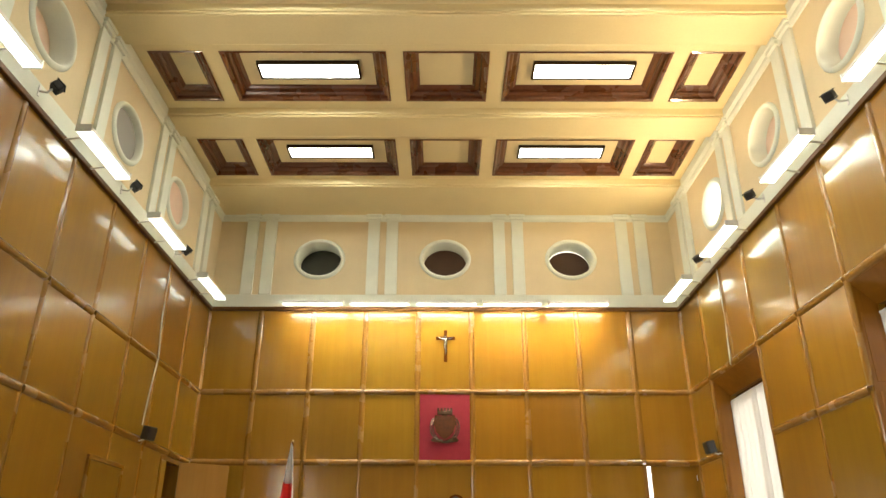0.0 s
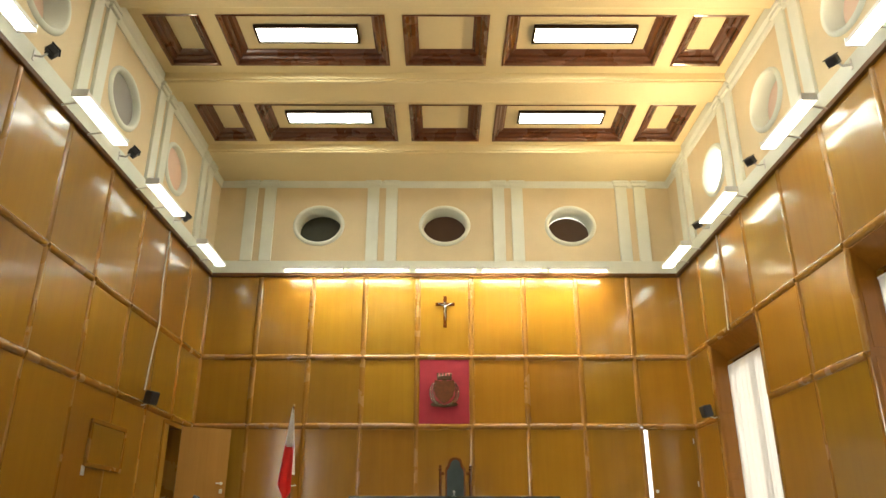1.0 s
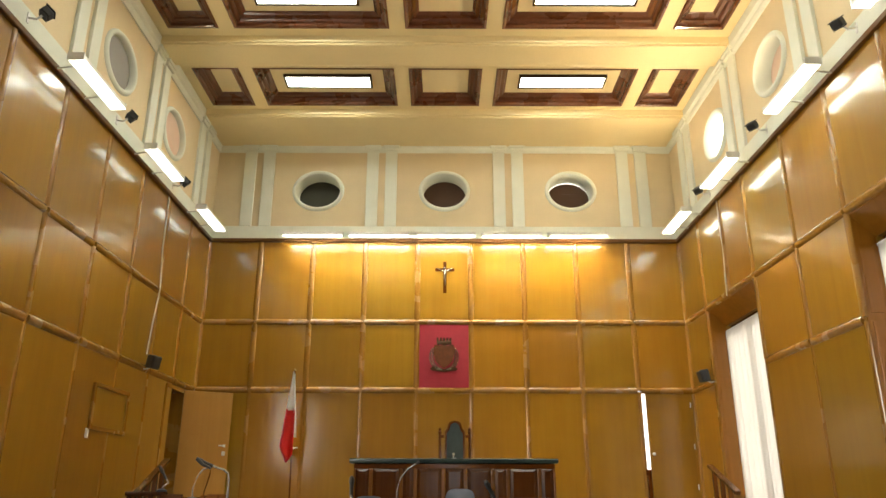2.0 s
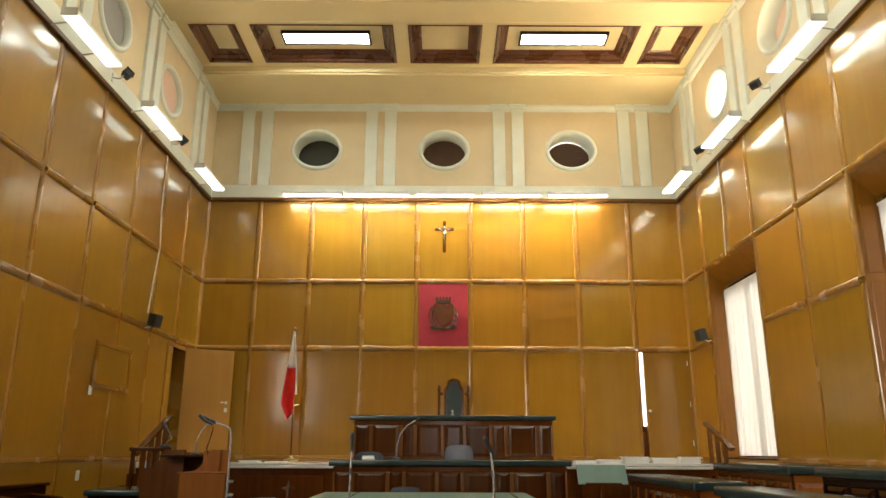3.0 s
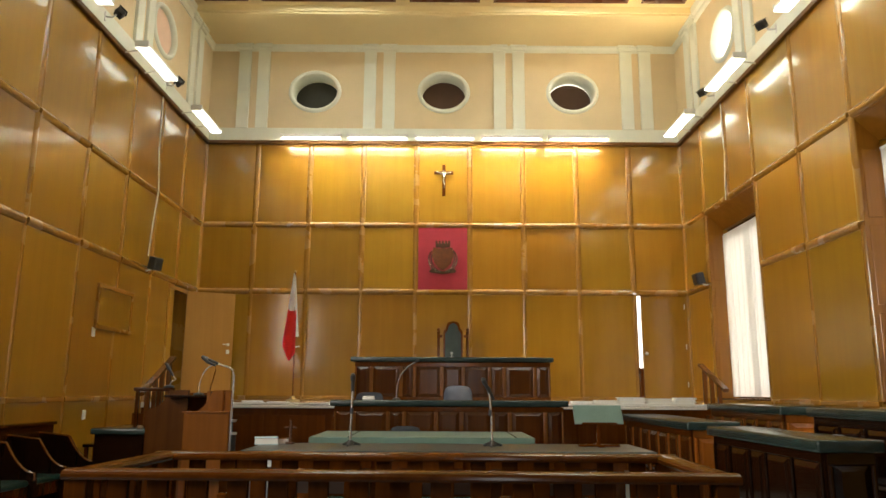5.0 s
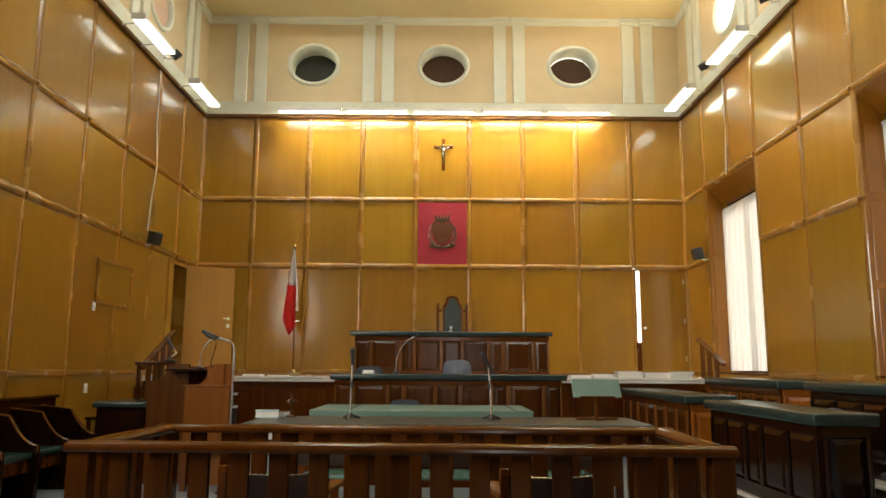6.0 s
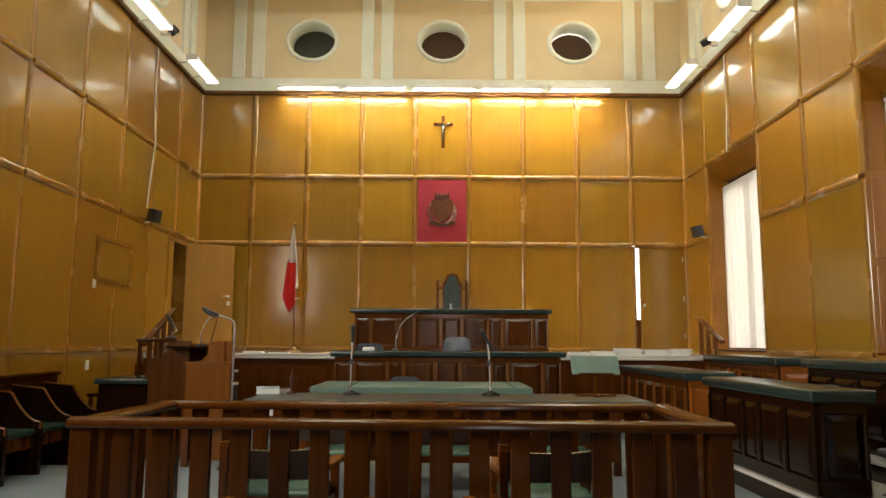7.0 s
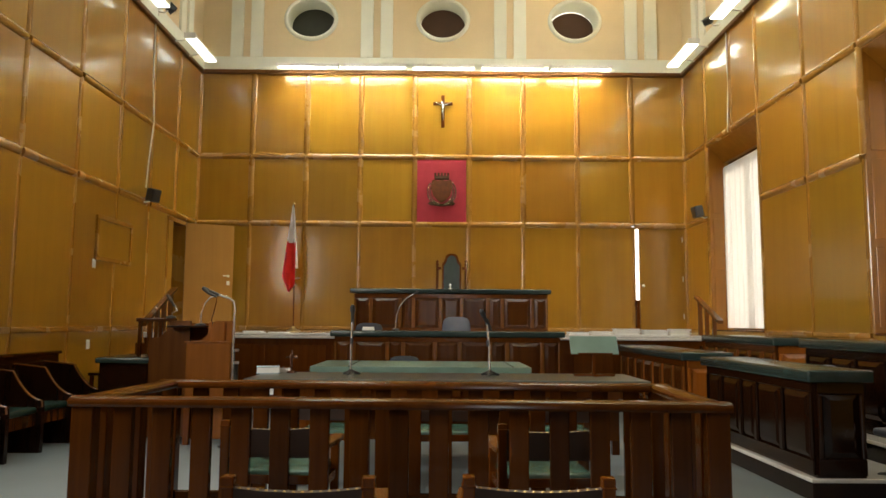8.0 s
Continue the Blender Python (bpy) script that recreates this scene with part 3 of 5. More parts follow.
def stair_rail(x, y0, z0, y1, z1, posts, foot):
    r = thing("stair_rail", pose(x, y0, 0), "reddish varnished wooden stair handrail on square posts", "handrail", "stair rails")
    d = Vector((0, y1 - y0, z1 - z0))
    n = d.normalized()
    u = Vector((0, -n.z, n.y))
    bm = bmesh.new()
    e = d + 0.06 * n
    ring = []
    for p in (Vector((0, 0, z0)) - 0.08 * n, Vector((0, 0, z0)) + e):
        ring.append([bm.verts.new(p + a * Vector((1, 0, 0)) + b * u) for a, b in ((-0.045, -0.03), (0.045, -0.03), (0.045, 0.01), (0.03, 0.03), (-0.03, 0.03), (-0.045, 0.01))])
    for k in range(6):
        bm.faces.new((ring[0][k], ring[0][(k + 1) % 6], ring[1][(k + 1) % 6], ring[1][k]))
    bm.faces.new(ring[0])
    bm.faces.new(ring[1])
    part("handrail", bm, MAHOGANY_STILE, r, "red-brown handrail")
    for k in range(posts):
        f = (k + 0.3) / posts
        y, z = f * (y1 - y0), z0 + f * (z1 - z0)
        part("post", B(-0.03, 0.03, y - 0.03, y + 0.03, foot(y0 + y), z - 0.025, bevel=0.004, seg=1), MAHOGANY_STILE, r)
    return r


stair_rail(4.48, 12.7, 1.83, 11.75, 1.45, 3, lambda y: ZD if y > 12.6 else max(0, ZD - ZD / 7 * (1 + int((12.6 - y) / 0.28))))
stair_rail(-4.22, 11.65, 1.86, 10.6, 1.36, 4, lambda y: max(0, ZD - ZD / 7 * (1 + int((12.38 - y) / 0.28))))

# doors
door = thing("door_1", pose(-4.94, 14.19, 0), "open flush wooden door leaf with steel lever handle", "door", kind="structure")
ang = math.degrees(math.atan2(14.61 - 14.19, -4.12 + 4.94))
door.matrix_world = pose(-4.94, 14.19, 0, 0, 0, ang)
# leaf colour raised above the wall veneer to stand for light falling on it
leaf = part("door_leaf", B(0, 0.92, -0.022, 0.022, ZD + 0.01, 3.29, bevel=0.004), wood("door_veneer_lit", (0.31, 0.145, 0.028), (0.42, 0.21, 0.045), 0.4, 0.0, piece=0.03, spec=0.25), door)
bm = lathe(bmesh.new(), [(0.0, -0.012), (0.028, -0.012), (0.028, 0.0), (0.0, 0.0)], 14)
bmesh.ops.transform(bm, matrix=pose(0.83, -0.03, 2.28, 90), verts=bm.verts)
tube(bm, [(0.83, -0.03, 2.28), (0.83, -0.07, 2.28), (0.82, -0.075, 2.28), (0.72, -0.075, 2.28)], 0.01, 8)
part("handle", bm, STEEL, leaf, "steel lever handle")
part("lock", B(0.80, 0.86, -0.034, -0.022, 2.10, 2.18, bevel=0.004), STEEL, leaf, "steel lock plate")
fr = thing("door_frame", LEFT @ pose(0.5 * sum(DL), 0, 0), "brown wooden door frame in the panelled wall", "door frame", kind="structure")
w = 0.5 * (DL[1] - DL[0])
for s in (-1, 1):
    part("jamb", B(s * w - 0.03, s * w + 0.03, -0.03, 0.46, ZD, Z2 - 0.09, bevel=0.006), VENEER_TRIM, fr)
part("head", B(-w + 0.03, w - 0.03, -0.03, 0.46, Z2 - 0.15, Z2 - 0.07, bevel=0.006), VENEER_TRIM, fr)

door = thing("door_2", BACK @ pose(DOOR_R[1], 0, 0), "brown veneered door, slightly ajar, daylight in the gap", "door", kind="structure")
wid = DOOR_R[1] - DOOR_R[0] - 0.15
leaf = part("door_leaf", B(-wid, 0, 0.0, 0.045, ZD + 0.01, Z2 - 0.03, bevel=0.004), VENEER, door)
knob = lathe(bmesh.new(), [(0.0, 0.0), (0.012, 0.0), (0.012, 0.03), (0.03, 0.045), (0.033, 0.06), (0.02, 0.075), (0.0, 0.078)], 14)
bmesh.ops.transform(knob, matrix=pose(-wid + 0.06, 0.0, 2.16, 90), verts=knob.verts)
part("knob", knob, STEEL, leaf, "bright round knob", smooth=True)
for z in (1.55, 2.3, 3.1):
    part("hinge", T([(-0.005, -0.008, z - 0.05), (-0.005, -0.008, z + 0.05)], 0.009, 8), STEEL, leaf)
bm = B(DOOR_R[0] - 1.0, XR + 0.3, 1.5, 1.6, -0.2, 1.92)
box(bm, DOOR_R[0] - 1.0, DOOR_R[0] - 0.9, 0.31, 1.5, -0.2, 4.0)
box(bm, XR + 0.2, XR + 0.3, 0.31, 1.5, -0.2, 4.0)
lob = tagged(part("lobby_wall", bm, OAK), "low brown wall of the lobby behind the door", "wall", kind="structure")
lob.matrix_world = BACK
# emissive sheet added behind the door so that its gap shows warm white
part("lobby_glow_pane", B(DOOR_R[0] - 0.9, XR + 0.2, 1.5, 1.55, 1.925, 4.0), DAY_PANE, lob, "glowing pane added to fill the door gap with light")
part("lobby_ceiling", B(DOOR_R[0] - 1.0, XR + 0.3, 0.31, 1.6, 4.0, 4.1), WHITE, lob)
bm = T([(DOOR_R[0] + 0.06, -0.03, ZD + 0.02), (DOOR_R[0] + 0.06, -0.03, 1.78)], 0.014, 8)
lathe(bm, [(0.0, 0.0), (0.05, 0.0), (0.05, 0.02), (0.0, 0.03)], 12, (DOOR_R[0] + 0.06, -0.08, ZD))
lathe(bm, [(0.012, 0.0), (0.035, 0.02), (0.02, 0.06), (0.03, 0.09), (0.0, 0.12)], 12, (DOOR_R[0] + 0.06, -0.03, 1.76))
ob = tagged(part("barrier_post", bm, MAHOGANY, smooth=True), "slim turned brown barrier post by the door", "post")
ob.matrix_world = BACK


# ---- lamps and fittings on the walls ----
def tube_lamp(m, length=1.22, glow_mat=None, skirt=0.0):
    """A fluorescent fitting on two arms in front of the plaster band; local y points into the wall."""
    lamp = thing("fluorescent_lamp", m, "white fluorescent wall lamp with louvre, lit, on short arms", "wall lamp", "fluorescent wall lamps")
    h = length / 2
    comb = [(h, 0.05), (-h, 0.05)]
    for k in range(18):   # toothed lower edge of the front
        x = -h + length * (k + 0.5) / 18
        comb += [(x - 0.019, 0.018), (x - 0.019, -0.048), (x + 0.019, -0.048), (x + 0.019, 0.018)]
    if skirt:
        part("toothed_edge", S(comb, "y", -0.532, -0.528), WHITE_PLASTIC, lamp, "white toothed front edge")
    part("housing", S([(-0.525, 0.018), (-0.525, 0.07), (-0.50, 0.09), (-0.345, 0.09), (-0.32, 0.07), (-0.32, skirt), (-0.328, skirt), (-0.328, 0.06), (-0.517, 0.06), (-0.517, 0.018)], "x", -h, h), WHITE_PLASTIC, lamp)
    part("diffuser", B(-h + 0.02, h - 0.02, -0.512, -0.333, 0.012, 0.046), glow_mat or TUBE_GLOW, lamp, "glowing tubes")
    for s in (-1, 1):
        part("end_cap", B(s * h - 0.012, s * h + 0.012, -0.528, -0.317, -0.004, 0.098), STEEL, lamp, "grey end cap")
        part("arm", T([(s * h * 0.6, -0.04, 0.03), (s * h * 0.6, -0.36, 0.075)], 0.012, 6), STEEL, lamp)
    bm = bmesh.new()
    n = 24
    for k in range(1, n):
        x = -h + length * k / n
        box(bm, x - 0.005, x + 0.005, -0.516, -0.329, 0.0, 0.011)
    for y in (-0.49, -0.455, -0.4225, -0.39, -0.355):
        box(bm, -h, h, y - 0.004, y + 0.004, -0.018 if skirt else 0.0, 0.012)
    part("louvre", bm, WHITE_PLASTIC, lamp, "white louvre grid")
    return lamp


LAMP_Z = 6.49
TILTED = pose(0, -0.42, 0, 14) @ pose(0, 0.42, 0)
first = tube_lamp(BACK @ pose(-2.69, 0, LAMP_Z) @ TILTED, 1.22, BACK_GLOW, 0.018)
for x in (-1.32, 0.06):
    copy_thing(first, BACK @ pose(x, 0, LAMP_Z) @ TILTED)
warm = tube_lamp(BACK @ pose(1.44, 0, LAMP_Z) @ TILTED, 1.22, BACK_GLOW_WARM, 0.018)
copy_thing(warm, BACK @ pose(2.82, 0, LAMP_Z) @ TILTED)
side = tube_lamp(LEFT @ pose(13.47, 0, LAMP_Z), 1.25)
for y in (10.94, 8.48, 5.97):
    copy_thing(side, LEFT @ pose(y, 0, LAMP_Z))
side = tube_lamp(RIGHT @ pose(-13.53, 0, LAMP_Z), 1.25, TUBE_GLOW_RIGHT)
for y in (11.20, 8.54, 6.19):
    copy_thing(side, RIGHT @ pose(-y, 0, LAMP_Z))


def floodlight(m):
    f = thing("floodlight", m, "small black floodlight on a short steel bracket", "floodlight", "wall floodlights")
    part("bracket", T([(0, -0.05, 0), (0, -0.16, -0.02), (0, -0.22, 0.03)], 0.014, 8), STEEL, f)
    part("base_plate", B(-0.02, 0.02, -0.06, -0.045, -0.07, 0.07, bevel=0.004), STEEL, f)
    bm = box(bmesh.new(), -0.07, 0.07, -0.045, 0.05, -0.065, 0.065, bevel=0.02)
    box(bm, -0.08, 0.08, -0.057, -0.045, -0.072, 0.072, bevel=0.006)
    for k in range(5):
        box(bm, -0.06 + k * 0.03 - 0.004, -0.06 + k * 0.03 + 0.004, 0.05, 0.065, -0.06, 0.06)
    bmesh.ops.transform(bm, matrix=pose(0, -0.27, 0.06, -50, 0, 30), verts=bm.verts)
    part("head", bm, BLACK, f, "black lamp head")
    return f


fl = floodlight(LEFT @ pose(12.3, 0, 6.74))
for y in (9.86, 7.36):
    copy_thing(fl, LEFT @ pose(y, 0, 6.74))
for y in (12.62, 10.1, 7.52):
    copy_thing(fl, RIGHT @ pose(-y, 0, 6.74))
    spot = new("flood_beam", bpy.data.lights.new("flood_beam", "SPOT"))
    spot.data.energy, spot.data.color, spot.data.spot_size, spot.data.spot_blend, spot.data.shadow_soft_size = 210, (1.0, 0.75, 0.44), radians(150), 1.0, 0.08
    spot.matrix_world = look((XR - 0.42, y, 7.0), (XR - 1.9, y + 0.1, 8.9))
    spot = new("flood_beam", bpy.data.lights.new("flood_beam", "SPOT"))
    spot.data.energy, spot.data.color, spot.data.spot_size, spot.data.spot_blend, spot.data.shadow_soft_size = 40, (1.0, 0.85, 0.6), radians(140), 1.0, 0.08
    spot.matrix_world = look((XL + 0.42, y - 0.12, 7.0), (XL + 3.4, y, 8.9))


def loudspeaker(m, cable):
    s = thing("loudspeaker", m, "small black wall loudspeaker with a cable along the panelling", "loudspeaker", "wall loudspeakers")
    bm = B(-0.09, 0.09, -0.08, 0.08, -0.11, 0.11, bevel=0.02)
    bmesh.ops.transform(bm, matrix=pose(0, -0.19, 0, 12, 0, cable * -25), verts=bm.verts)
    part("cabinet", bm, BLACK, s)
    bm = B(-0.075, 0.075, -0.092, -0.075, -0.095, 0.095, bevel=0.006)
    bmesh.ops.transform(bm, matrix=pose(0, -0.19, 0, 12, 0, cable * -25), verts=bm.verts)
    part("grille", bm, BLACK, s)
    part("bracket", T([(0, 0.0, -0.10), (0, -0.06, -0.12), (0, -0.14, -0.09)], 0.013, 8), STEEL, s)
    return s


loudspeaker(LEFT @ pose(12.10, 0, 3.47), 1)
loudspeaker(RIGHT @ pose(-13.62, 0, 3.50), -0.3)
CABLE = plain("white_cable", (0.7, 0.66, 0.55), 0.5, scale=30)
for name, m, pts in (("speaker_cable", LEFT, [(12.20, -0.02, 3.62), (12.27, -0.025, 4.2), (12.29, -0.07, 4.78), (12.28, -0.025, 5.5), (12.27, -0.025, 6.5)]),
                     ("window_cable", RIGHT, [(-12.44, -0.05, 4.72), (-12.46, -0.03, 5.1), (-12.42, -0.02, 5.6), (-12.46, -0.02, 6.0), (-12.43, -0.03, 6.5)])):
    ob = tagged(part(name, T(pts, 0.012, 6), CABLE), "thin white cable running down the wood panelling", "cable")
    ob.matrix_world = m
for m, u, z in ((LEFT, 10.50, 2.20), (LEFT, 10.45, 1.05)):
    sw = thing("light_switch", m @ pose(u, 0, z), "small white light switch on the wood panelling", "switch", "wall switches")
    part("plate", B(-0.045, 0.045, -0.026, -0.012, -0.065, 0.065, bevel=0.004), WHITE_PLASTIC, sw)
    part("rocker", B(-0.02, 0.02, -0.032, -0.024, -0.03, 0.03, bevel=0.003), WHITE_PLASTIC, sw)
hatch = thing("wall_hatch", LEFT @ pose(11.1, 0, 2.58), "framed brown veneered hatch in the panelled wall", "hatch")
part("hatch_panel", B(-0.54, 0.54, -0.03, -0.013, -0.27, 0.27, bevel=0.004), VENEER, hatch)
for u0, u1, z0, z1 in ((-0.6, 0.6, 0.27, 0.33), (-0.6, 0.6, -0.33, -0.27), (-0.6, -0.54, -0.27, 0.27), (0.54, 0.6, -0.27, 0.27)):
    part("frame_bar", B(u0, u1, -0.05, -0.011, z0, z1, bevel=0.008), VENEER_TRIM, hatch)

# ---- on the back wall ----
col = 4
a, b = UB[4] + 0.055, UB[5] - 0.055
emblem = thing("emblem_panel", BACK @ pose(0.5 * (a + b), 0, 0.5 * (Z1 + Z2)), "red cloth panel with a carved dark bronze coat of arms", "emblem")
part("cloth_panel", B(0.5 * (a - b), 0.5 * (b - a), -0.03, -0.013, -0.5 * (Z1 - Z2) + 0.05, 0.5 * (Z1 - Z2) - 0.05, bevel=0.004), RED_CLOTH, emblem)
bm = bmesh.new()
half = [(0.0, 0.20), (0.06, 0.17), (0.17, 0.19), (0.19, 0.05), (0.15, -0.09), (0.08, -0.17), (0.0, -0.22)]
slab(bm, half + [(-x, z) for x, z in half[-2:0:-1]], "y", -0.085, -0.03)
bmesh.ops.scale(bm, vec=(1.15, 1.0, 1.15), verts=bm.verts)
part("shield", bm, SHIELD, emblem, "plain bronze shield")
bm = B(-0.15, 0.15, -0.10, -0.03, 0.22, 0.30, bevel=0.012)
for k in range(5):
    box(bm, -0.15 + k * 0.065, -0.15 + k * 0.065 + 0.04, -0.095, -0.03, 0.30, 0.36, bevel=0.008)
part("crown", bm, BRONZE, emblem, "mural crown")
rnd = random.Random(3)
for s in (-1, 1):
    bm = bmesh.new()
    for k in range(16):
        t = k / 15
        an = radians(-80 + 125 * t)
        cx_, cz_ = s * (0.05 + 0.21 * math.cos(an)), -0.03 + 0.25 * math.sin(an)
        for q in (-1, 1):
            m4 = pose(cx_ + q * 0.025, -0.05 - rnd.uniform(0, 0.03), cz_, 0, -s * math.degrees(an) + q * 40 * s, 0) @ Matrix.Diagonal((0.012, 0.010, 0.034, 1))
            bmesh.ops.create_icosphere(bm, subdivisions=1, radius=1.0, matrix=m4)
    part("laurel_branch", bm, OLD_SILVER, emblem, "bronze leaf branch")
bm = S([(-0.28, -0.27), (-0.22, -0.22), (0.0, -0.28), (0.22, -0.22), (0.28, -0.27), (0.24, -0.30), (0.0, -0.33), (-0.24, -0.30)], "y", -0.065, -0.03)
part("ribbon", bm, BRONZE, emblem, "bronze ribbon")

cr = thing("crucifix", BACK @ pose(0.05, 0, 5.73), "wooden wall cross with a pale silver figure", "crucifix")
bm = B(-0.035, 0.035, -0.045, -0.013, -0.34, 0.34, bevel=0.005)
box(bm, -0.20, 0.20, -0.047, -0.0135, 0.13, 0.195, bevel=0.005)
part("cross", bm, MAHOGANY, cr)
bm = T([(-0.17, -0.06, 0.19), (-0.08, -0.07, 0.14), (0, -0.075, 0.12), (0.08, -0.07, 0.14), (0.17, -0.06, 0.19)], [0.009, 0.012, 0.022, 0.012, 0.009], 8)
tube(bm, [(0, -0.075, 0.15), (0.005, -0.075, 0.04), (-0.01, -0.075, -0.02), (0.01, -0.08, -0.10), (0, -0.065, -0.20)], [0.024, 0.028, 0.022, 0.02, 0.010], 8)
bmesh.ops.create_icosphere(bm, subdivisions=2, radius=0.026, matrix=Matrix.Translation((-0.012, -0.075, 0.185)))
part("figure", bm, plain("silvered_metal", (0.30, 0.28, 0.24), 0.25, 0.9, scale=30), cr, "plain silver figure", smooth=True)

# flag on its pole
flag = thing("flag", pose(-2.83, 14.25, ZD), "white and red cloth flag hanging furled from a tall pole", "flag")
part("pole", T([(-0.03, 0, 2.49), (0.0, 0, 1.4), (0.02, 0, 0.02)], 0.014, 8), MAHOGANY, flag, "brown wooden pole")
part("finial", lathe(bmesh.new(), [(0.0, 0), (0.02, 0.0), (0.026, 0.02), (0.012, 0.035), (0.0, 0.04)], 10, (-0.03, 0, 2.48)), BRASS, flag)
part("foot", lathe(bmesh.new(), [(0.0, 0), (0.14, 0.0), (0.14, 0.02), (0.05, 0.05), (0.03, 0.10), (0.0, 0.10)], 18, (0.02, 0, 0)), BRASS, flag)
part("bracket", T([(0.01, 0, 1.02), (0.05, 0.02, 1.03), (0.09, 0.1, 1.04)], 0.012, 8), STEEL, flag, "steel wall bracket")


def drape(rows, nseg=22):
    bm = bmesh.new()
    prev = None
    for z, x0, x1, amp, folds, ph in rows:
        ring = []
        for k in range(nseg + 1):
            t = k / nseg
            ring.append(bm.verts.new((x0 + (x1 - x0) * t, -0.02 - amp * math.sin(ph + t * folds * 2 * math.pi), z)))
        if prev:
            for k in range(nseg):
                bm.faces.new((prev[k], prev[k + 1], ring[k + 1], ring[k]))
        prev = ring
    bmesh.ops.solidify(bm, geom=bm.faces[:], thickness=0.003)
    return bm


FLAG_WHITE = plain("flag_white", (0.86, 0.85, 0.82), 0.8, scale=10, var=0.05)
FLAG_RED = plain("flag_red", (0.84, 0.045, 0.035), 0.8, scale=10, var=0.08)
rows = [(2.46 - 0.74 * k / 10, -0.055 - 0.085 * k / 10, -0.035 + 0.06 * k / 10, 0.004 + 0.012 * k / 10, 1.1, 0.4) for k in range(11)]
part("white_cloth", drape(rows), FLAG_WHITE, flag, "white upper folds", smooth=True)
rows = []
for k in range(15):
    f = k / 14
    left = -0.14 - 0.085 * min(1.0, f / 0.7) + 0.13 * max(0.0, f - 0.7) / 0.3
    rows.append((1.745 - 0.98 * f, left, max(left + 0.02, 0.025 + 0.01 * f - 0.10 * max(0.0, f - 0.85) / 0.15), 0.016 + 0.012 * f, 1.1, 0.4 + 0.6 * f))
part("red_cloth", drape(rows), FLAG_RED, flag, "red lower folds", smooth=True)
rows = [(2.42 - 1.2 * k / 10, -0.028 + 0.045 * k / 10, -0.018 + 0.10 * k / 10, 0.006, 0.7, 0.2) for k in range(11)]
part("white_fold", drape(rows, 10), FLAG_WHITE, flag, "white side fold", smooth=True)


# ---- panelled desks ----
def front(parent, x0, x1, y, z0, z1, splits, mat, s=-1.0, axis="x", w=0.07):
    """Stiles, rails and raised panels in front of a plain body; s: the side the front faces."""
    def blk(a, b, d0, d1, e, f, bev):
        lo, hi = sorted((y + s * d0, y + s * d1))
        return B(a, b, lo, hi, e, f, bevel=bev) if axis == "x" else B(lo, hi, a, b, e, f, bevel=bev)
    part("rail", blk(x0, x1, -0.002, 0.022, z1 - w, z1, 0.004), mat, parent)
    part("rail", blk(x0, x1, -0.002, 0.022, z0, z0 + w * 1.4, 0.004), mat, parent)
    edges = [x0 + (x1 - x0) * t for t in splits]
    for e in edges:
        a, b = max(x0, e - w / 2), min(x1, e + w / 2)
        part("stile", blk(a, b, -0.002, 0.034, z0 + w * 1.4, z1 - w, 0.015), MAHOGANY_STILE if mat is MAHOGANY else mat, parent)
    for a, b in zip(edges, edges[1:]):
        f = min(0.05, 0.22 * (b - a))
        rings = []
        for d, q in ((-0.002, 0.0), (0.004, 0.0), (0.026, f), (0.029, f + 0.006)):   # sloping margin round a raised field
            ring = []
            for u, z in ((a + w * 0.5 + q, z0 + w * 1.4 + q), (b - w * 0.5 - q, z0 + w * 1.4 + q), (b - w * 0.5 - q, z1 - w - q), (a + w * 0.5 + q, z1 - w - q)):
                ring.append((u, y + s * d, z) if axis == "x" else (y + s * d, u, z))
            rings.append(ring)
        bm = bmesh.new()
        rings = [[bm.verts.new(p) for p in ring] for ring in rings]
        for p, q in zip(rings, rings[1:]):
            for k in range(4):
                bm.faces.new((p[k], p[(k + 1) % 4], q[(k + 1) % 4], q[k]))
        bm.faces.new(rings[-1])
        part("panel", bm, MAHOGANY_DEEP if mat is MAHOGANY else mat, parent)


SPLITS = [0.0, 0.085, 0.235, 0.305, 0.445, 0.555, 0.69, 0.765, 0.92, 1.0]


def leather_top(parent, x0, x1, y0, y1, z0, z1, mat=LEATHER):
    part("leather_top", B(x0, x1, y0, y1, z0, z1, bevel=0.022, seg=3), mat, parent, "dark green leather-covered top", smooth=True)


bench = thing("judge_bench", pose(0, 0, 0), "long mahogany judge's bench with panelled front and dark green top", "bench")
part("body", B(-1.52, 1.95, 13.2, 13.7, ZD, 1.90), MAHOGANY_DEEP, bench)
front(bench, -1.52, 1.95, 13.2, ZD, 1.90, SPLITS, MAHOGANY)
leather_top(bench, -1.60, 2.01, 13.12, 13.76, 1.91, 1.995)

desk = thing("clerk_desk", pose(0, 0, 0), "long mahogany clerks' desk with panelled front and dark green top", "desk")
part("body", B(-1.60, 1.86, 11.32, 11.8, 0.40, 1.165), MAHOGANY_DEEP, desk)
front(desk, -1.60, 1.86, 11.32, 0.40, 1.165, SPLITS, MAHOGANY)
leather_top(desk, -1.66, 1.93, 11.24, 11.9, 1.17, 1.262)

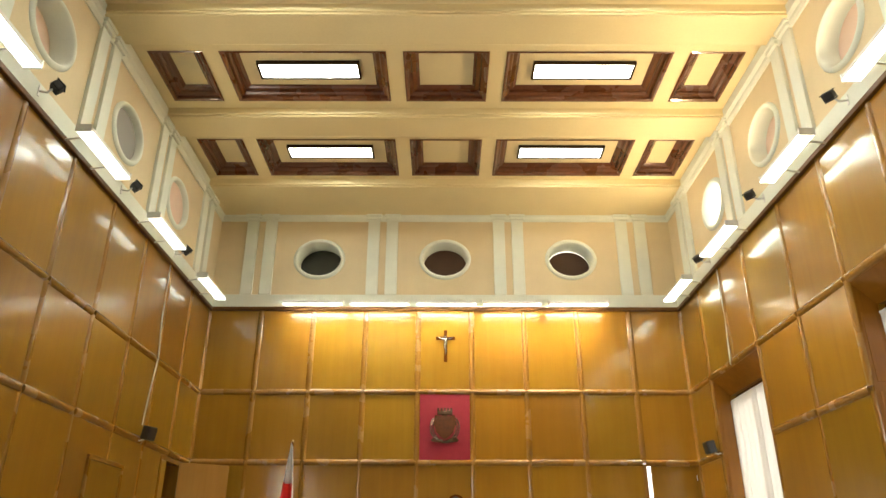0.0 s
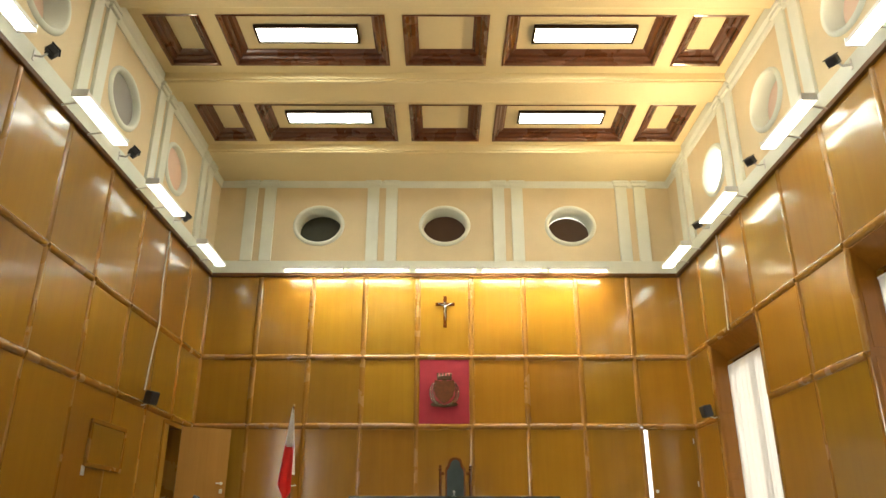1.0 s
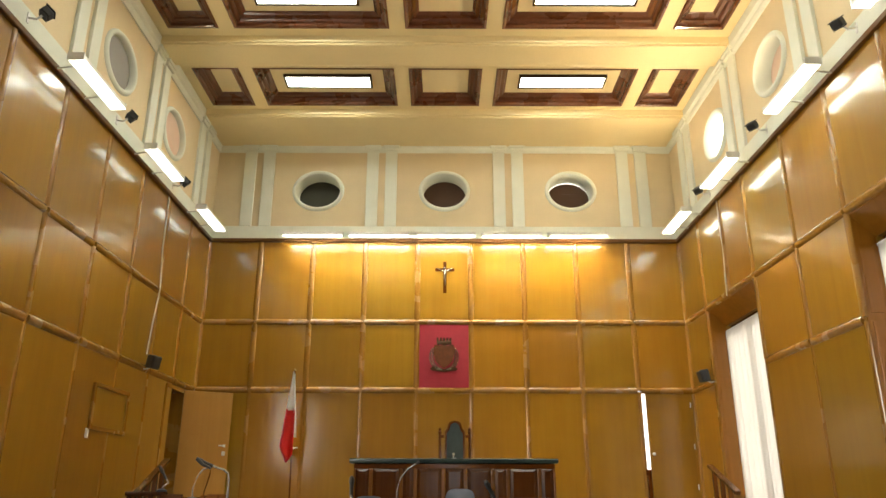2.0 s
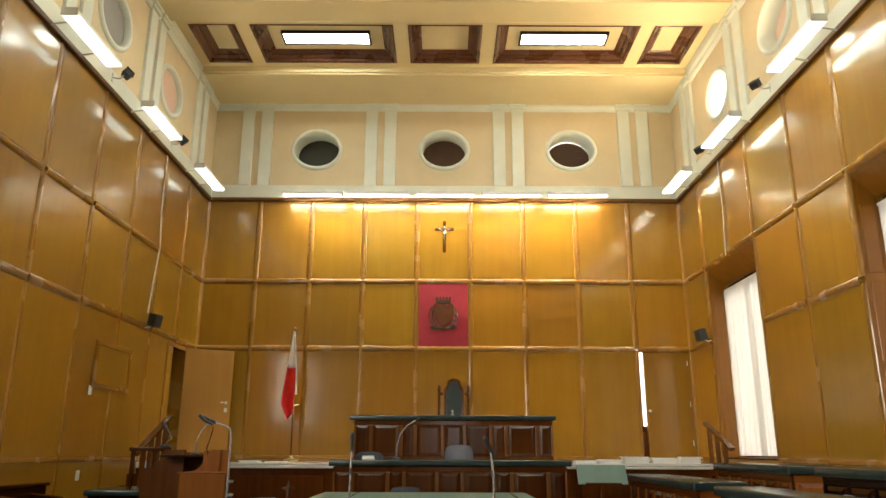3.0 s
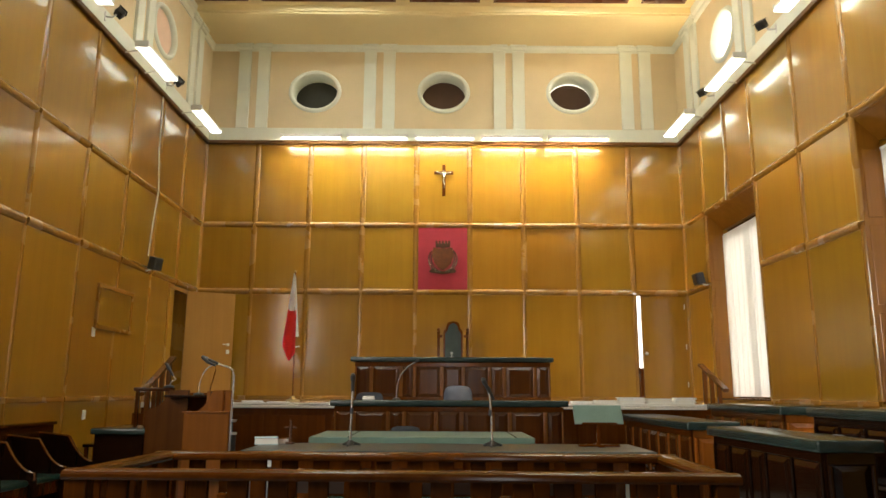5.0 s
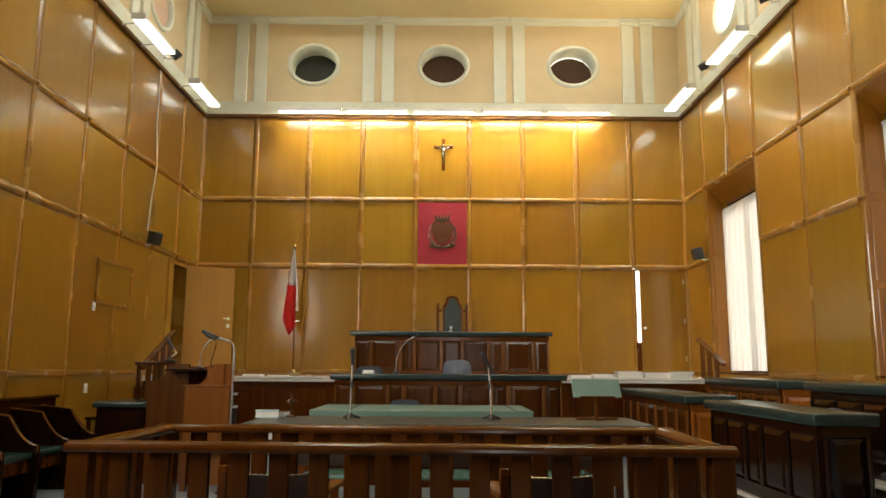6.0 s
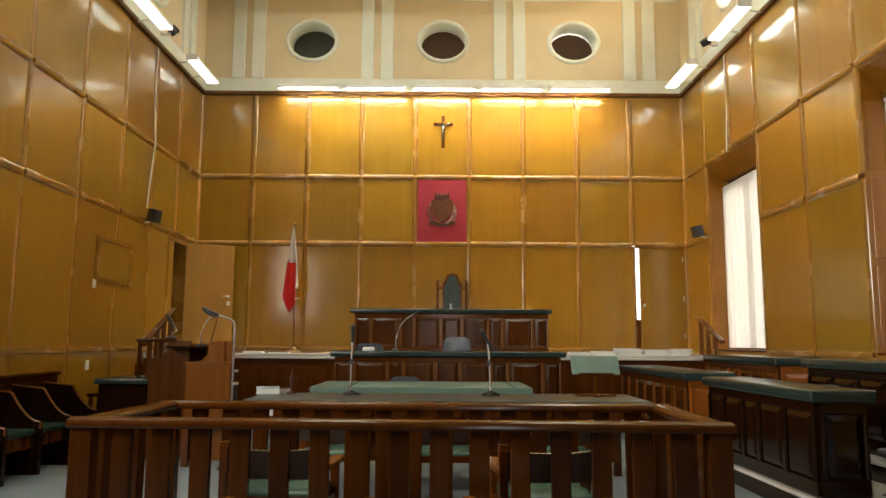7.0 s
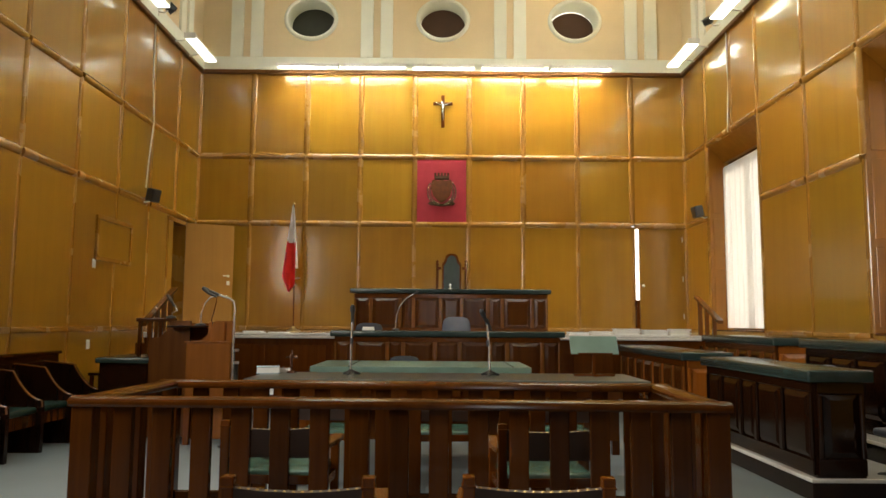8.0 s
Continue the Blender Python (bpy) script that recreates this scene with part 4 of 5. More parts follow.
ch = thing("judge_chair", pose(0.235, 13.98, ZD), "tall carved wooden chair with dark green leather back behind the bench", "chair")
half = [(0.15, 0.55), (0.15, 1.26), (0.138, 1.29), (0.112, 1.32), (0.096, 1.36), (0.085, 1.41), (0.062, 1.445), (0.03, 1.465), (0.0, 1.47)]
arch = [(-x, z) for x, z in half] + half[-2::-1]
part("back_pad", S(arch, "y", -0.02, 0.04), plain("grey_green_hide", (0.05, 0.07, 0.066), 0.35, var=0.2, scale=8, bump=0.15), ch, "dark green leather pad")
outer = [(x + math.copysign(0.034, x) * min(1.0, abs(x) / 0.05), z + (0.036 if z > 1.25 else 0.0)) for x, z in arch]
bm = bmesh.new()
for p, q, r_, t_ in zip(outer, outer[1:], arch, arch[1:]):
    vs = [(p[0], p[1]), (q[0], q[1]), (t_[0], t_[1]), (r_[0], r_[1])]
    slab(bm, vs, "y", -0.035, 0.05)
part("back_frame", bm, MAHOGANY, ch, "carved mahogany back frame")
for s in (-1, 1):
    part("back_post", lathe(bmesh.new(), [(0.0, 0), (0.025, 0), (0.025, 1.28), (0.035, 1.30), (0.02, 1.33), (0.03, 1.36), (0.0, 1.39)], 10, (s * 0.275, 0.01, 0)), MAHOGANY, ch)
    part("cross_piece", B(min(s * 0.2, s * 0.27), max(s * 0.2, s * 0.27), -0.015, 0.03, 1.20, 1.25, bevel=0.006), MAHOGANY, ch)
    part("front_leg", B(s * 0.25 - 0.03, s * 0.25 + 0.03, -0.52, -0.46, 0, 0.42, bevel=0.005), MAHOGANY, ch)
    part("armrest", B(s * 0.27 - 0.03, s * 0.27 + 0.03, -0.5, 0.0, 0.64, 0.68, bevel=0.012), MAHOGANY, ch)
part("seat", B(-0.26, 0.26, -0.53, 0.0, 0.42, 0.52, bevel=0.03), LEATHER, ch, "dark green leather seat")

bell = thing("desk_microphone", pose(0.2, 13.35, 1.995), "small bright desk microphone on the bench", "microphone")
part("base", lathe(bmesh.new(), [(0.0, 0), (0.045, 0), (0.045, 0.012), (0.0, 0.02)], 14), STEEL, bell)
part("stem", T([(0, 0, 0.01), (0, 0, 0.07)], 0.008, 8), STEEL, bell)
part("capsule", lathe(bmesh.new(), [(0.0, 0.06), (0.02, 0.065), (0.022, 0.09), (0.0, 0.105)], 10), STEEL, bell)


def office_chair(m, mat, label):
    c = thing("office_chair", m, label, "office chair", "office chairs")
    out = [(-0.22, 0.60), (-0.235, 0.72), (-0.225, 0.98), (-0.19, 1.06), (-0.1, 1.085), (0.1, 1.085), (0.19, 1.06), (0.225, 0.98), (0.235, 0.72), (0.22, 0.60)]
    bm = S(out, "y", -0.03, 0.04)
    bmesh.ops.bevel(bm, geom=bm.edges[:], offset=0.015, segments=2, affect="EDGES")
    part("backrest", bm, mat, c, smooth=True)
    part("seat", B(-0.24, 0.24, 0.05, 0.52, 0.43, 0.51, bevel=0.03), mat, c)
    part("back_bar", T([(0, 0.0, 0.85), (0, -0.05, 0.6), (0, 0.05, 0.42), (0, 0.25, 0.42)], 0.018, 8), BLACK, c)
    part("gas_lift", T([(0, 0.28, 0.08), (0, 0.28, 0.43)], 0.025, 10), BLACK, c)
    for k in range(5):
        a_ = 2 * math.pi * k / 5
        ba = part("base_arm", T([(0, 0.28, 0.10), (0.28 * math.cos(a_), 0.28 + 0.28 * math.sin(a_), 0.05)], 0.02, 6), BLACK, c)
        part("castor", lathe(bmesh.new(), [(0.0, 0.0), (0.025, 0.0), (0.03, 0.03), (0.02, 0.06), (0.0, 0.06)], 8, (0.28 * math.cos(a_), 0.28 + 0.28 * math.sin(a_), 0)), BLACK, ba)
    return c


oc = office_chair(pose(0.285, 12.12, 0.40, 0, 0, 180), GREY_CHAIR, "grey-blue plastic office chair behind the clerks' desk")
DARK_SEAT = plain("dark_blue_fabric", (0.03, 0.035, 0.05), 0.8, scale=30, bump=0.2)
o2 = office_chair(pose(-1.15, 12.15, 0.40 - 0.12, 0, 0, 175), DARK_SEAT, "dark office chair tucked behind the clerks' desk")
o2.location.z = 0.40
o2.scale = (1, 1, 0.9)
o3 = office_chair(pose(-0.50, 10.95, 0.0, 0, 0, 180), DARK_SEAT, "dark office chair between the table and the clerks' desk")
o3.scale = (1, 1, 0.83)
o3.location = (-0.5, 10.82, 0)
for x, y, r in ((3.75, 8.9, 95), (3.8, 7.55, 80), (3.95, 6.0, 88)):
    c = copy_thing(oc, pose(x + 0.2, y, 0.145, 0, 0, r))
    tagged(c, "grey-blue plastic office chair behind the side desk")
    c.scale = (1, 1, 0.77)
phone = thing("telephone", pose(-1.1, 11.5, 1.262), "white desk telephone on the clerks' desk", "telephone")
part("base", B(-0.09, 0.09, -0.08, 0.08, 0, 0.03, bevel=0.01), WHITE_PLASTIC, phone)
part("handset", B(-0.09, 0.09, -0.025, 0.025, 0.03, 0.055, bevel=0.012), WHITE_PLASTIC, phone)


def gooseneck(m, pts, r=0.009, head=0.14, label="steel gooseneck microphone with black head"):
    g = thing("microphone", m, label, "microphone", "microphones")
    part("base", lathe(bmesh.new(), [(0.0, 0), (0.06, 0), (0.06, 0.02), (0.02, 0.035), (0.0, 0.035)], 16, pts[0]), BLACK, g)
    nk = part("neck", T(pts, r, 8), CHROME, g, "steel neck")
    a_, b_ = Vector(pts[-2]), Vector(pts[-1])
    d = (b_ - a_).normalized()
    part("head", T([b_ - d * 0.02, b_ + d * head * 0.45, b_ + d * head * 0.5, b_ + d * head], [0.013, 0.015, 0.022, 0.018], 10), BLACK, nk, "black microphone head")
    return g


gooseneck(pose(-0.68, 11.55, 1.262), [(0, 0, 0), (0.01, 0, 0.22), (0.06, 0, 0.38), (0.16, -0.02, 0.50), (0.30, -0.03, 0.585)], 0.011, 0.05)


def table(name, label, x0, x1, y0, y1, z, th, top, cat="table"):
    t = thing(name, pose(0, 0, 0), label, cat)
    part("tabletop", B(x0, x1, y0, y1, z - th, z, bevel=0.012), top, t)
    part("apron", B(x0 + 0.10, x1 - 0.10, y0 + 0.10, y1 - 0.10, z - th - 0.13, z - th - 0.001), MAHOGANY, t)
    for x in (x0 + 0.14, 0.5 * (x0 + x1), x1 - 0.14):
        for y in (y0 + 0.14, y1 - 0.14):
            part("leg", B(x - 0.04, x + 0.04, y - 0.04, y + 0.04, 0, z - th - 0.02, bevel=0.006), MAHOGANY, t)
    return t


t2 = table("centre_table", "long table with pale green leather top and green edge", -1.60, 1.155, 9.2, 10.6, 0.84, 0.085, LEATHER_LIGHT)
for x in (-1.12, 0.93):
    part("seam", B(x - 0.008, x + 0.008, 9.195, 10.6, 0.839, 0.8425), LEATHER, t2, "dark seam across the top")
t1 = table("counsel_table", "long dark mahogany counsel table with grey-green leather top", -1.87, 2.03, 7.08, 8.12, 0.84, 0.05, plain("grey_green_leather", (0.038, 0.05, 0.046), 0.3, var=0.2, scale=4, bump=0.15))
part("modesty_panel", B(-1.7, 1.92, 7.93, 7.95, 0.15, 0.70), MAHOGANY, t1)
for k in range(9):
    part("apron_block", B(-1.68 + k * 0.43, -1.50 + k * 0.43, 7.155, 7.18, 0.67, 0.785, bevel=0.008), MAHOGANY, t1)
for x in (-1.62, 1.83):
    s = thing("power_socket", pose(x, 7.145, 0.73), "white power socket fixed under the table edge", "socket", "table sockets")
    part("plate", B(-0.035, 0.035, 0.0, 0.012, -0.045, 0.045, bevel=0.004), WHITE_PLASTIC, s)
    part("insert", B(-0.018, 0.018, -0.004, 0.003, -0.02, 0.02, bevel=0.003), WHITE_PLASTIC, s)


def mic_stand(x, y, z, joint, head_to, tilt):
    g = thing("microphone_stand", pose(x, y, z), "black and chrome table microphone stand", "microphone stand", "table microphones")
    bm = bmesh.new()
    for k in range(3):
        a_ = radians(20 + 120 * k)
        tube(bm, [(0, 0, 0.04), (0.07 * math.cos(a_), 0.07 * math.sin(a_), 0.02), (0.105 * math.cos(a_), 0.105 * math.sin(a_), 0.010)], [0.022, 0.014, 0.01], 8)
    lathe(bm, [(0.0, 0.008), (0.05, 0.008), (0.035, 0.03), (0.02, 0.06), (0.0, 0.06)], 14)
    part("foot", bm, BLACK, g, "black cast foot")
    part("pole", T([(0, 0, 0.05), (0.2 * joint[0], 0, 0.3), (joint[0], 0, joint[1])], 0.011, 8), CHROME, g, "chrome pole")
    part("clutch", T([(0.6 * joint[0], 0, 0.6 * joint[1] - 0.03), (0.6 * joint[0], 0, 0.6 * joint[1] + 0.03)], 0.017, 8), BLACK, g)
    part("clip", T([(joint[0], 0, joint[1] - 0.03), (joint[0], 0, joint[1] + 0.03)], 0.018, 8), BLACK, g)
    p, d = Vector((joint[0], 0, joint[1])), Vector(head_to).normalized()
    bd = part("body", T([p - d * 0.11, p - d * 0.03, p + d * 0.07], [0.013, 0.017, 0.02], 10), BLACK, g)
    part("grille", T([p + d * 0.07, p + d * 0.09, p + d * 0.13, p + d * 0.15], [0.022, 0.027, 0.025, 0.012], 10), BLACK, bd)
    return g


mic_stand(-0.913, 7.69, 0.84, (0.01, 0.58), (0.02, -0.2, 1), 0)
mic_stand(0.53, 7.69, 0.84, (-0.03, 0.56), (-0.5, -0.3, 0.9), 0)

book = thing("book", pose(-1.81, 7.88, 0.84), "thick closed book with pale blue cover", "book", "books on the table")
part("page_block", B(-0.115, 0.115, -0.085, 0.085, 0.008, 0.067), PAPER, book)
BLUE = plain("pale_blue_cover", (0.30, 0.40, 0.45), 0.6, scale=20)
part("cover", B(-0.12, 0.12, -0.09, 0.09, 0.067, 0.074, bevel=0.002), BLUE, book)
part("cover", B(-0.12, 0.12, -0.09, 0.09, 0.0, 0.008, bevel=0.002), BLUE, book)
book.rotation_euler.z = radians(14)
bb = thing("book", pose(-1.68, 8.0, 0.84), "small red-brown closed book", "book", "books on the table")
part("page_block", B(-0.07, 0.07, -0.05, 0.05, 0.004, 0.05), PAPER, bb)
part("cover", B(-0.075, 0.075, -0.055, 0.055, 0.05, 0.056, bevel=0.002), MAHOGANY, bb)
cs = thing("standing_cross", pose(-1.57, 7.92, 0.84), "small dark standing cross on a stepped foot", "cross")
part("foot", B(-0.05, 0.05, -0.035, 0.035, 0, 0.025, bevel=0.004), BRONZE, cs)
bm = B(-0.012, 0.012, -0.01, 0.01, 0.02, 0.27, bevel=0.003)
box(bm, -0.07, 0.07, -0.0105, 0.0105, 0.175, 0.20, bevel=0.003)
part("cross", bm, BRONZE, cs)
cs.scale = (0.9, 0.9, 0.9)
part("figure", T([(0, -0.02, 0.21), (0, -0.02, 0.08)], [0.02, 0.009], 8), BRONZE, cs, "plain bronze figure")

bs = thing("book_rest", pose(1.63, 7.76, 0.84), "green tilted reading stand on a wooden cross foot", "reading stand")
bm = B(-0.235, 0.235, -0.012, 0.012, -0.11, 0.125, bevel=0.005)
bmesh.ops.transform(bm, matrix=pose(0, 0, 0.365, -24, 0, 0), verts=bm.verts)
part("board", bm, LEATHER_LIGHT, bs, "pale green board")
part("ledge", B(-0.17, 0.17, -0.08, -0.02, 0.262, 0.285, bevel=0.005), MAHOGANY, bs)
part("stem", B(-0.018, 0.018, -0.015, 0.02, 0.02, 0.34, bevel=0.004), MAHOGANY, bs)
bm = B(-0.20, 0.20, -0.03, 0.03, 0.0, 0.028, bevel=0.006)
box(bm, -0.03, 0.03, -0.14, 0.14, 0.001, 0.03, bevel=0.006)
part("foot", bm, MAHOGANY, bs, "red-brown cross foot")
bs.scale = (1.06, 1.06, 0.86)

# papers and folders along the marble edge
rnd = random.Random(5)
for x, n, wdt in ((2.35, 3, 0.34), (2.75, 4, 0.36), (3.2, 7, 0.42), (3.66, 6, 0.40), (4.08, 7, 0.34), (-3.15, 2, 0.3), (-2.7, 1, 0.34)):
    st = thing("paper_stack", pose(x, 12.55, ZD, 0, 0, rnd.uniform(-8, 8)), "loose stack of white papers and folders on the dais edge", "papers", "paper stacks")
    for k in range(n):
        m_ = PAPER if k % 3 != 1 else WHITE_PLASTIC
        o = rnd.uniform(-0.02, 0.02)
        part("folder", B(-wdt / 2 + o, wdt / 2 + o, -0.12, 0.12, k * 0.016, k * 0.016 + 0.014, bevel=0.002, seg=1), m_, st)


# ---- the dock ----
dock = thing("dock_rail", pose(0, 0, 0), "dark mahogany dock with broad slats and a rounded handrail", "dock")
X0, X1, Y0, Y1, ZR = -2.075, 1.595, 4.33, 5.59, 0.94


def hand(bm, axis, a, b, c):
    prof = [(-0.072, -0.055), (-0.08, -0.04), (-0.078, -0.024), (-0.066, -0.010), (-0.045, -0.002), (-0.02, 0.002), (0.02, 0.002), (0.045, -0.002), (0.066, -0.010), (0.078, -0.024), (0.08, -0.04), (0.072, -0.055)]
    return slab(bm, [(c + p, ZR + q) for p, q in prof], axis, a, b)


part("handrail", hand(bmesh.new(), "x", X0 - 0.075, X1 + 0.075, Y0), DOCK_WOOD, dock, "rounded polished handrail")
part("handrail", hand(bmesh.new(), "x", X0 - 0.075, X1 + 0.075, Y1), DOCK_WOOD, dock, "rounded polished handrail")
for x in (X0, X1):
    part("handrail", hand(bmesh.new(), "y", Y0 + 0.06, Y1 - 0.06, x), DOCK_WOOD, dock, "rounded polished handrail")
    for y in (Y0, Y1):
        part("corner_post", B(x - 0.065, x + 0.065, y - 0.05, y + 0.05, 0, ZR - 0.056, bevel=0.008), DOCK_WOOD, dock)
slat_x = finish(B(-0.056, 0.056, -0.025, 0.025, 0.10, ZR - 0.054, bevel=0.004, seg=1), "slat", DOCK_WOOD)
slat_y = finish(B(-0.025, 0.025, -0.056, 0.056, 0.10, ZR - 0.054, bevel=0.004, seg=1), "slat", DOCK_WOOD)
for k in range(15):
    x = -1.845 + 0.2312 * k
    if x < X1 - 0.1:
        share("slat", slat_x, dock, (x, Y0, 0))
        share("slat", slat_x, dock, (x, Y1, 0))
for k in range(4):
    for x in (X0, X1):
        share("slat", slat_y, dock, (x, Y0 + 0.26 + 0.24 * k, 0))
for y in (Y0, Y1):
    part("bottom_rail", B(X0 + 0.065, X1 - 0.065, y - 0.03, y + 0.03, 0.03, 0.12, bevel=0.006), DOCK_WOOD, dock)
for x in (X0, X1):
    part("bottom_rail", B(x - 0.03, x + 0.03, Y0 + 0.05, Y1 - 0.05, 0.03, 0.12, bevel=0.006), DOCK_WOOD, dock)
dock.matrix_world = pose(0, 4.33, 0, 0, 0, -2.0) @ pose(0, -4.33, 0)   # set slightly askew


# ---- armchairs ----
def armchair(m, label):
    c = thing("armchair", m, label, "chair", "court armchairs")
    for s in (-1, 1):
        part("back_leg", B(s * 0.27 - 0.025, s * 0.27 + 0.025, -0.03, 0.03, 0, 0.82, bevel=0.006), MAHOGANY, c)
        part("finial", B(s * 0.27 - 0.029, s * 0.27 + 0.029, -0.033, 0.033, 0.775, 0.785, bevel=0.003), MAHOGANY, c)
        part("front_leg", B(s * 0.27 - 0.025, s * 0.27 + 0.025, 0.43, 0.48, 0, 0.62, bevel=0.006), MAHOGANY, c)
        part("armrest", S([(s * 0.235, 0.02), (s * 0.30, 0.02), (s * 0.32, 0.35), (s * 0.31, 0.53), (s * 0.25, 0.53), (s * 0.24, 0.35)], "z", 0.62, 0.655), MAHOGANY_STILE, c, "lighter worn armrest")
        part("side_rail", B(s * 0.27 - 0.015, s * 0.27 + 0.015, 0.03, 0.43, 0.36, 0.42), MAHOGANY, c)
    bm = S([(-0.245, 0.575), (0.245, 0.575), (0.245, 0.775), (0.12, 0.762), (0.0, 0.758), (-0.12, 0.762), (-0.245, 0.775)], "y", -0.02, 0.02)
    bk = part("backrest", bm, plain("brown_hide", (0.025, 0.009, 0.003), 0.5, var=0.25, scale=9, bump=0.2), c, "brown leather back panel")
    nb = finish(lathe(bmesh.new(), [(0.0, 0.006), (0.005, 0.004), (0.007, 0.0), (0.0, 0.0)], 6), "nail", BRASS)
    for k in range(14):
        x = -0.225 + 0.45 * k / 13
        share("nail", nb, bk, (x, -0.012, 0.7585 + 0.0165 * (abs(x) / 0.245) ** 1.6))
    part("lower_rail", B(-0.245, 0.245, -0.012, 0.012, 0.40, 0.46, bevel=0.004), MAHOGANY, c)
    part("front_rail", B(-0.245, 0.245, 0.44, 0.47, 0.36, 0.42, bevel=0.004), MAHOGANY, c)
    part("seat", B(-0.255, 0.255, 0.0, 0.50, 0.42, 0.485, bevel=0.028, seg=3), SEAT_GREEN, c, "green leather seat", smooth=True)
    return c


ca = armchair(pose(-0.535, 2.9, 0), "brown wooden armchair with brass nails and green leather seat")
ca.scale = (1, 1, 0.965)
copy_thing(ca, pose(0.39, 2.92, 0, 0, 0, -2))
copy_thing(ca, pose(-1.04, 4.72, 0, 0, 0, -4) @ Matrix.Diagonal((1.12, 1.0, 0.965, 1.0)))
copy_thing(ca, pose(0.70, 4.66, 0, 0, 0, 3) @ Matrix.Diagonal((1.12, 1.0, 0.965, 1.0)))
copy_thing(ca, pose(0.06, 6.32, 0, 0, 0, 2))
copy_thing(ca, pose(-0.95, 6.35, 0, 0, 0, -5))
copy_thing(ca, pose(1.1, 6.3, 0, 0, 0, 4))


# ---- desks along the right wall ----
def side_desk(x, y0, y1, base, ztop, depth, splits, mat, label, end=None):
    d = thing("side_desk", pose(0, 0, 0), label, "desk", "side desks")
    part("body", B(x + 0.08, x + depth, y0 + 0.08, y1 - 0.03, base, ztop - 0.10), mat, d)
    front(d, y0 + 0.10, y1 - 0.05, x + 0.08, base + 0.02, ztop - 0.10, splits, mat, -1.0, "y", 0.08)
    front(d, x + 0.09, x + depth, y0 + 0.08, base + 0.02, ztop - 0.10, [0.0, 1.0], end or mat, -1.0, "x", 0.09)
    leather_top(d, x, x + depth + 0.06, y0, y1, ztop - 0.10, ztop)
    return d


for k, (x0, x1, y0, y1, h) in enumerate(((2.96, 3.9, 5.92, 8.45, 0.18), (2.96, 3.9, 8.85, 12.4, 0.18), (3.9, XR, 4.5, 11.35, 0.36))):
    ri = tagged(part("riser", B(x0, x1, y0, y1, 0.0, h - 0.035, bevel=0.004), DARK_WOOD), "dark plinth with a pale edge under the side desks", "riser", kind="structure")
    part("edge_strip", B(x0 - 0.012, x1 + 0.001, y0 - 0.012, y1, h - 0.034, h, bevel=0.008), MARBLE, ri, "pale marble edge strip")
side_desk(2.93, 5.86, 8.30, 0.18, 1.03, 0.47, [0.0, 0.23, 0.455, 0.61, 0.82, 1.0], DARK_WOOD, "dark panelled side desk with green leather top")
side_desk(2.93, 8.92, 12.2, 0.18, 1.05, 0.58, [k / 7 for k in range(8)], MAHOGANY, "mahogany panelled side desk with green leather top", OAK)
side_desk(4.02, 8.85, 11.3, 0.36, 1.235, 0.5, [k / 6 for k in range(7)], MAHOGANY, "mahogany panelled back-row desk with green leather top", OAK)
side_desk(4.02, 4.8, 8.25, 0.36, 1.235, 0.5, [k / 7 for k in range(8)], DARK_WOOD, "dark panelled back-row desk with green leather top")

# ---- witness stand and what is round it ----
ws = thing("witness_stand", pose(0, 0, 0), "tall wooden witness stand with curved side panels", "witness stand")
cur = [(-3.40, 0.05), (-3.40, 1.17), (-3.36, 1.18)] + [(-3.36 + 0.2 * math.sin(t), 1.39 - 0.21 * math.cos(t) ** 1.3) for t in [math.pi / 2 * k / 8 for k in range(1, 8)]] + [(-3.15, 1.39), (-2.93, 1.39), (-2.93, 0.05)]
part("side_panel", S(cur, "y", 8.70, 8.75), wood("stand_wood", (0.035, 0.011, 0.002), (0.10, 0.034, 0.006), 0.22, 0.0, piece=0.05, spec=0.3), ws, "brown side panel with a curved edge")
cur = [(-2.84, 0.06), (-2.84, 1.13)] + [(-2.84 + 0.25 * math.sin(t), 1.38 - 0.25 * math.cos(t) ** 1.3) for t in [math.pi / 2 * k / 8 for k in range(1, 8)]] + [(-2.57, 1.39), (-2.37, 1.39), (-2.37, 0.06)]
part("front_panel", S(cur, "y", 8.47, 8.52), STAND_OAK, ws, "light oak panel with a curved shoulder")
part("front_board", B(-2.86, -2.35, 8.38, 8.465, 0.42, 1.14, bevel=0.012), STAND_OAK, ws, "light oak front board")
part("leg", B(-2.87, -2.80, 8.40, 8.47, 0.0, 0.42, bevel=0.006), MAHOGANY, ws)
part("leg", B(-2.42, -2.35, 8.40, 8.47, 0.0, 0.42, bevel=0.006), MAHOGANY, ws)
part("desk_top", B(-3.15, -2.66, 8.53, 8.98, 1.31, 1.335, bevel=0.006), DARK_WOOD, ws, "dark writing top")
part("back_panel", B(-3.25, -2.62, 8.985, 9.02, 0.05, 1.36), MAHOGANY, ws)
part("ledge", B(-2.88, -2.33, 8.37, 8.468, 1.14, 1.158, bevel=0.006), STAND_OAK, ws, "narrow oak ledge")
part("strip", B(-2.46, -2.44, 8.458, 8.47, 1.14, 1.39), MAHOGANY, ws)
part("side_panel", B(-2.66, -2.62, 8.525, 8.98, 0.05, 1.38), STAND_OAK, ws)
gooseneck(pose(-2.81, 8.7, 1.33), [(0, 0, 0), (0.0, 0, 0.14), (0.04, 0, 0.26), (0.10, -0.02, 0.33), (0.19, -0.04, 0.36)], 0.01, 0.02)
mp = thing("microphone_stand", pose(-2.31, 8.32, 0), "tall chrome floor microphone stand with bent neck", "microphone stand", "floor microphones")
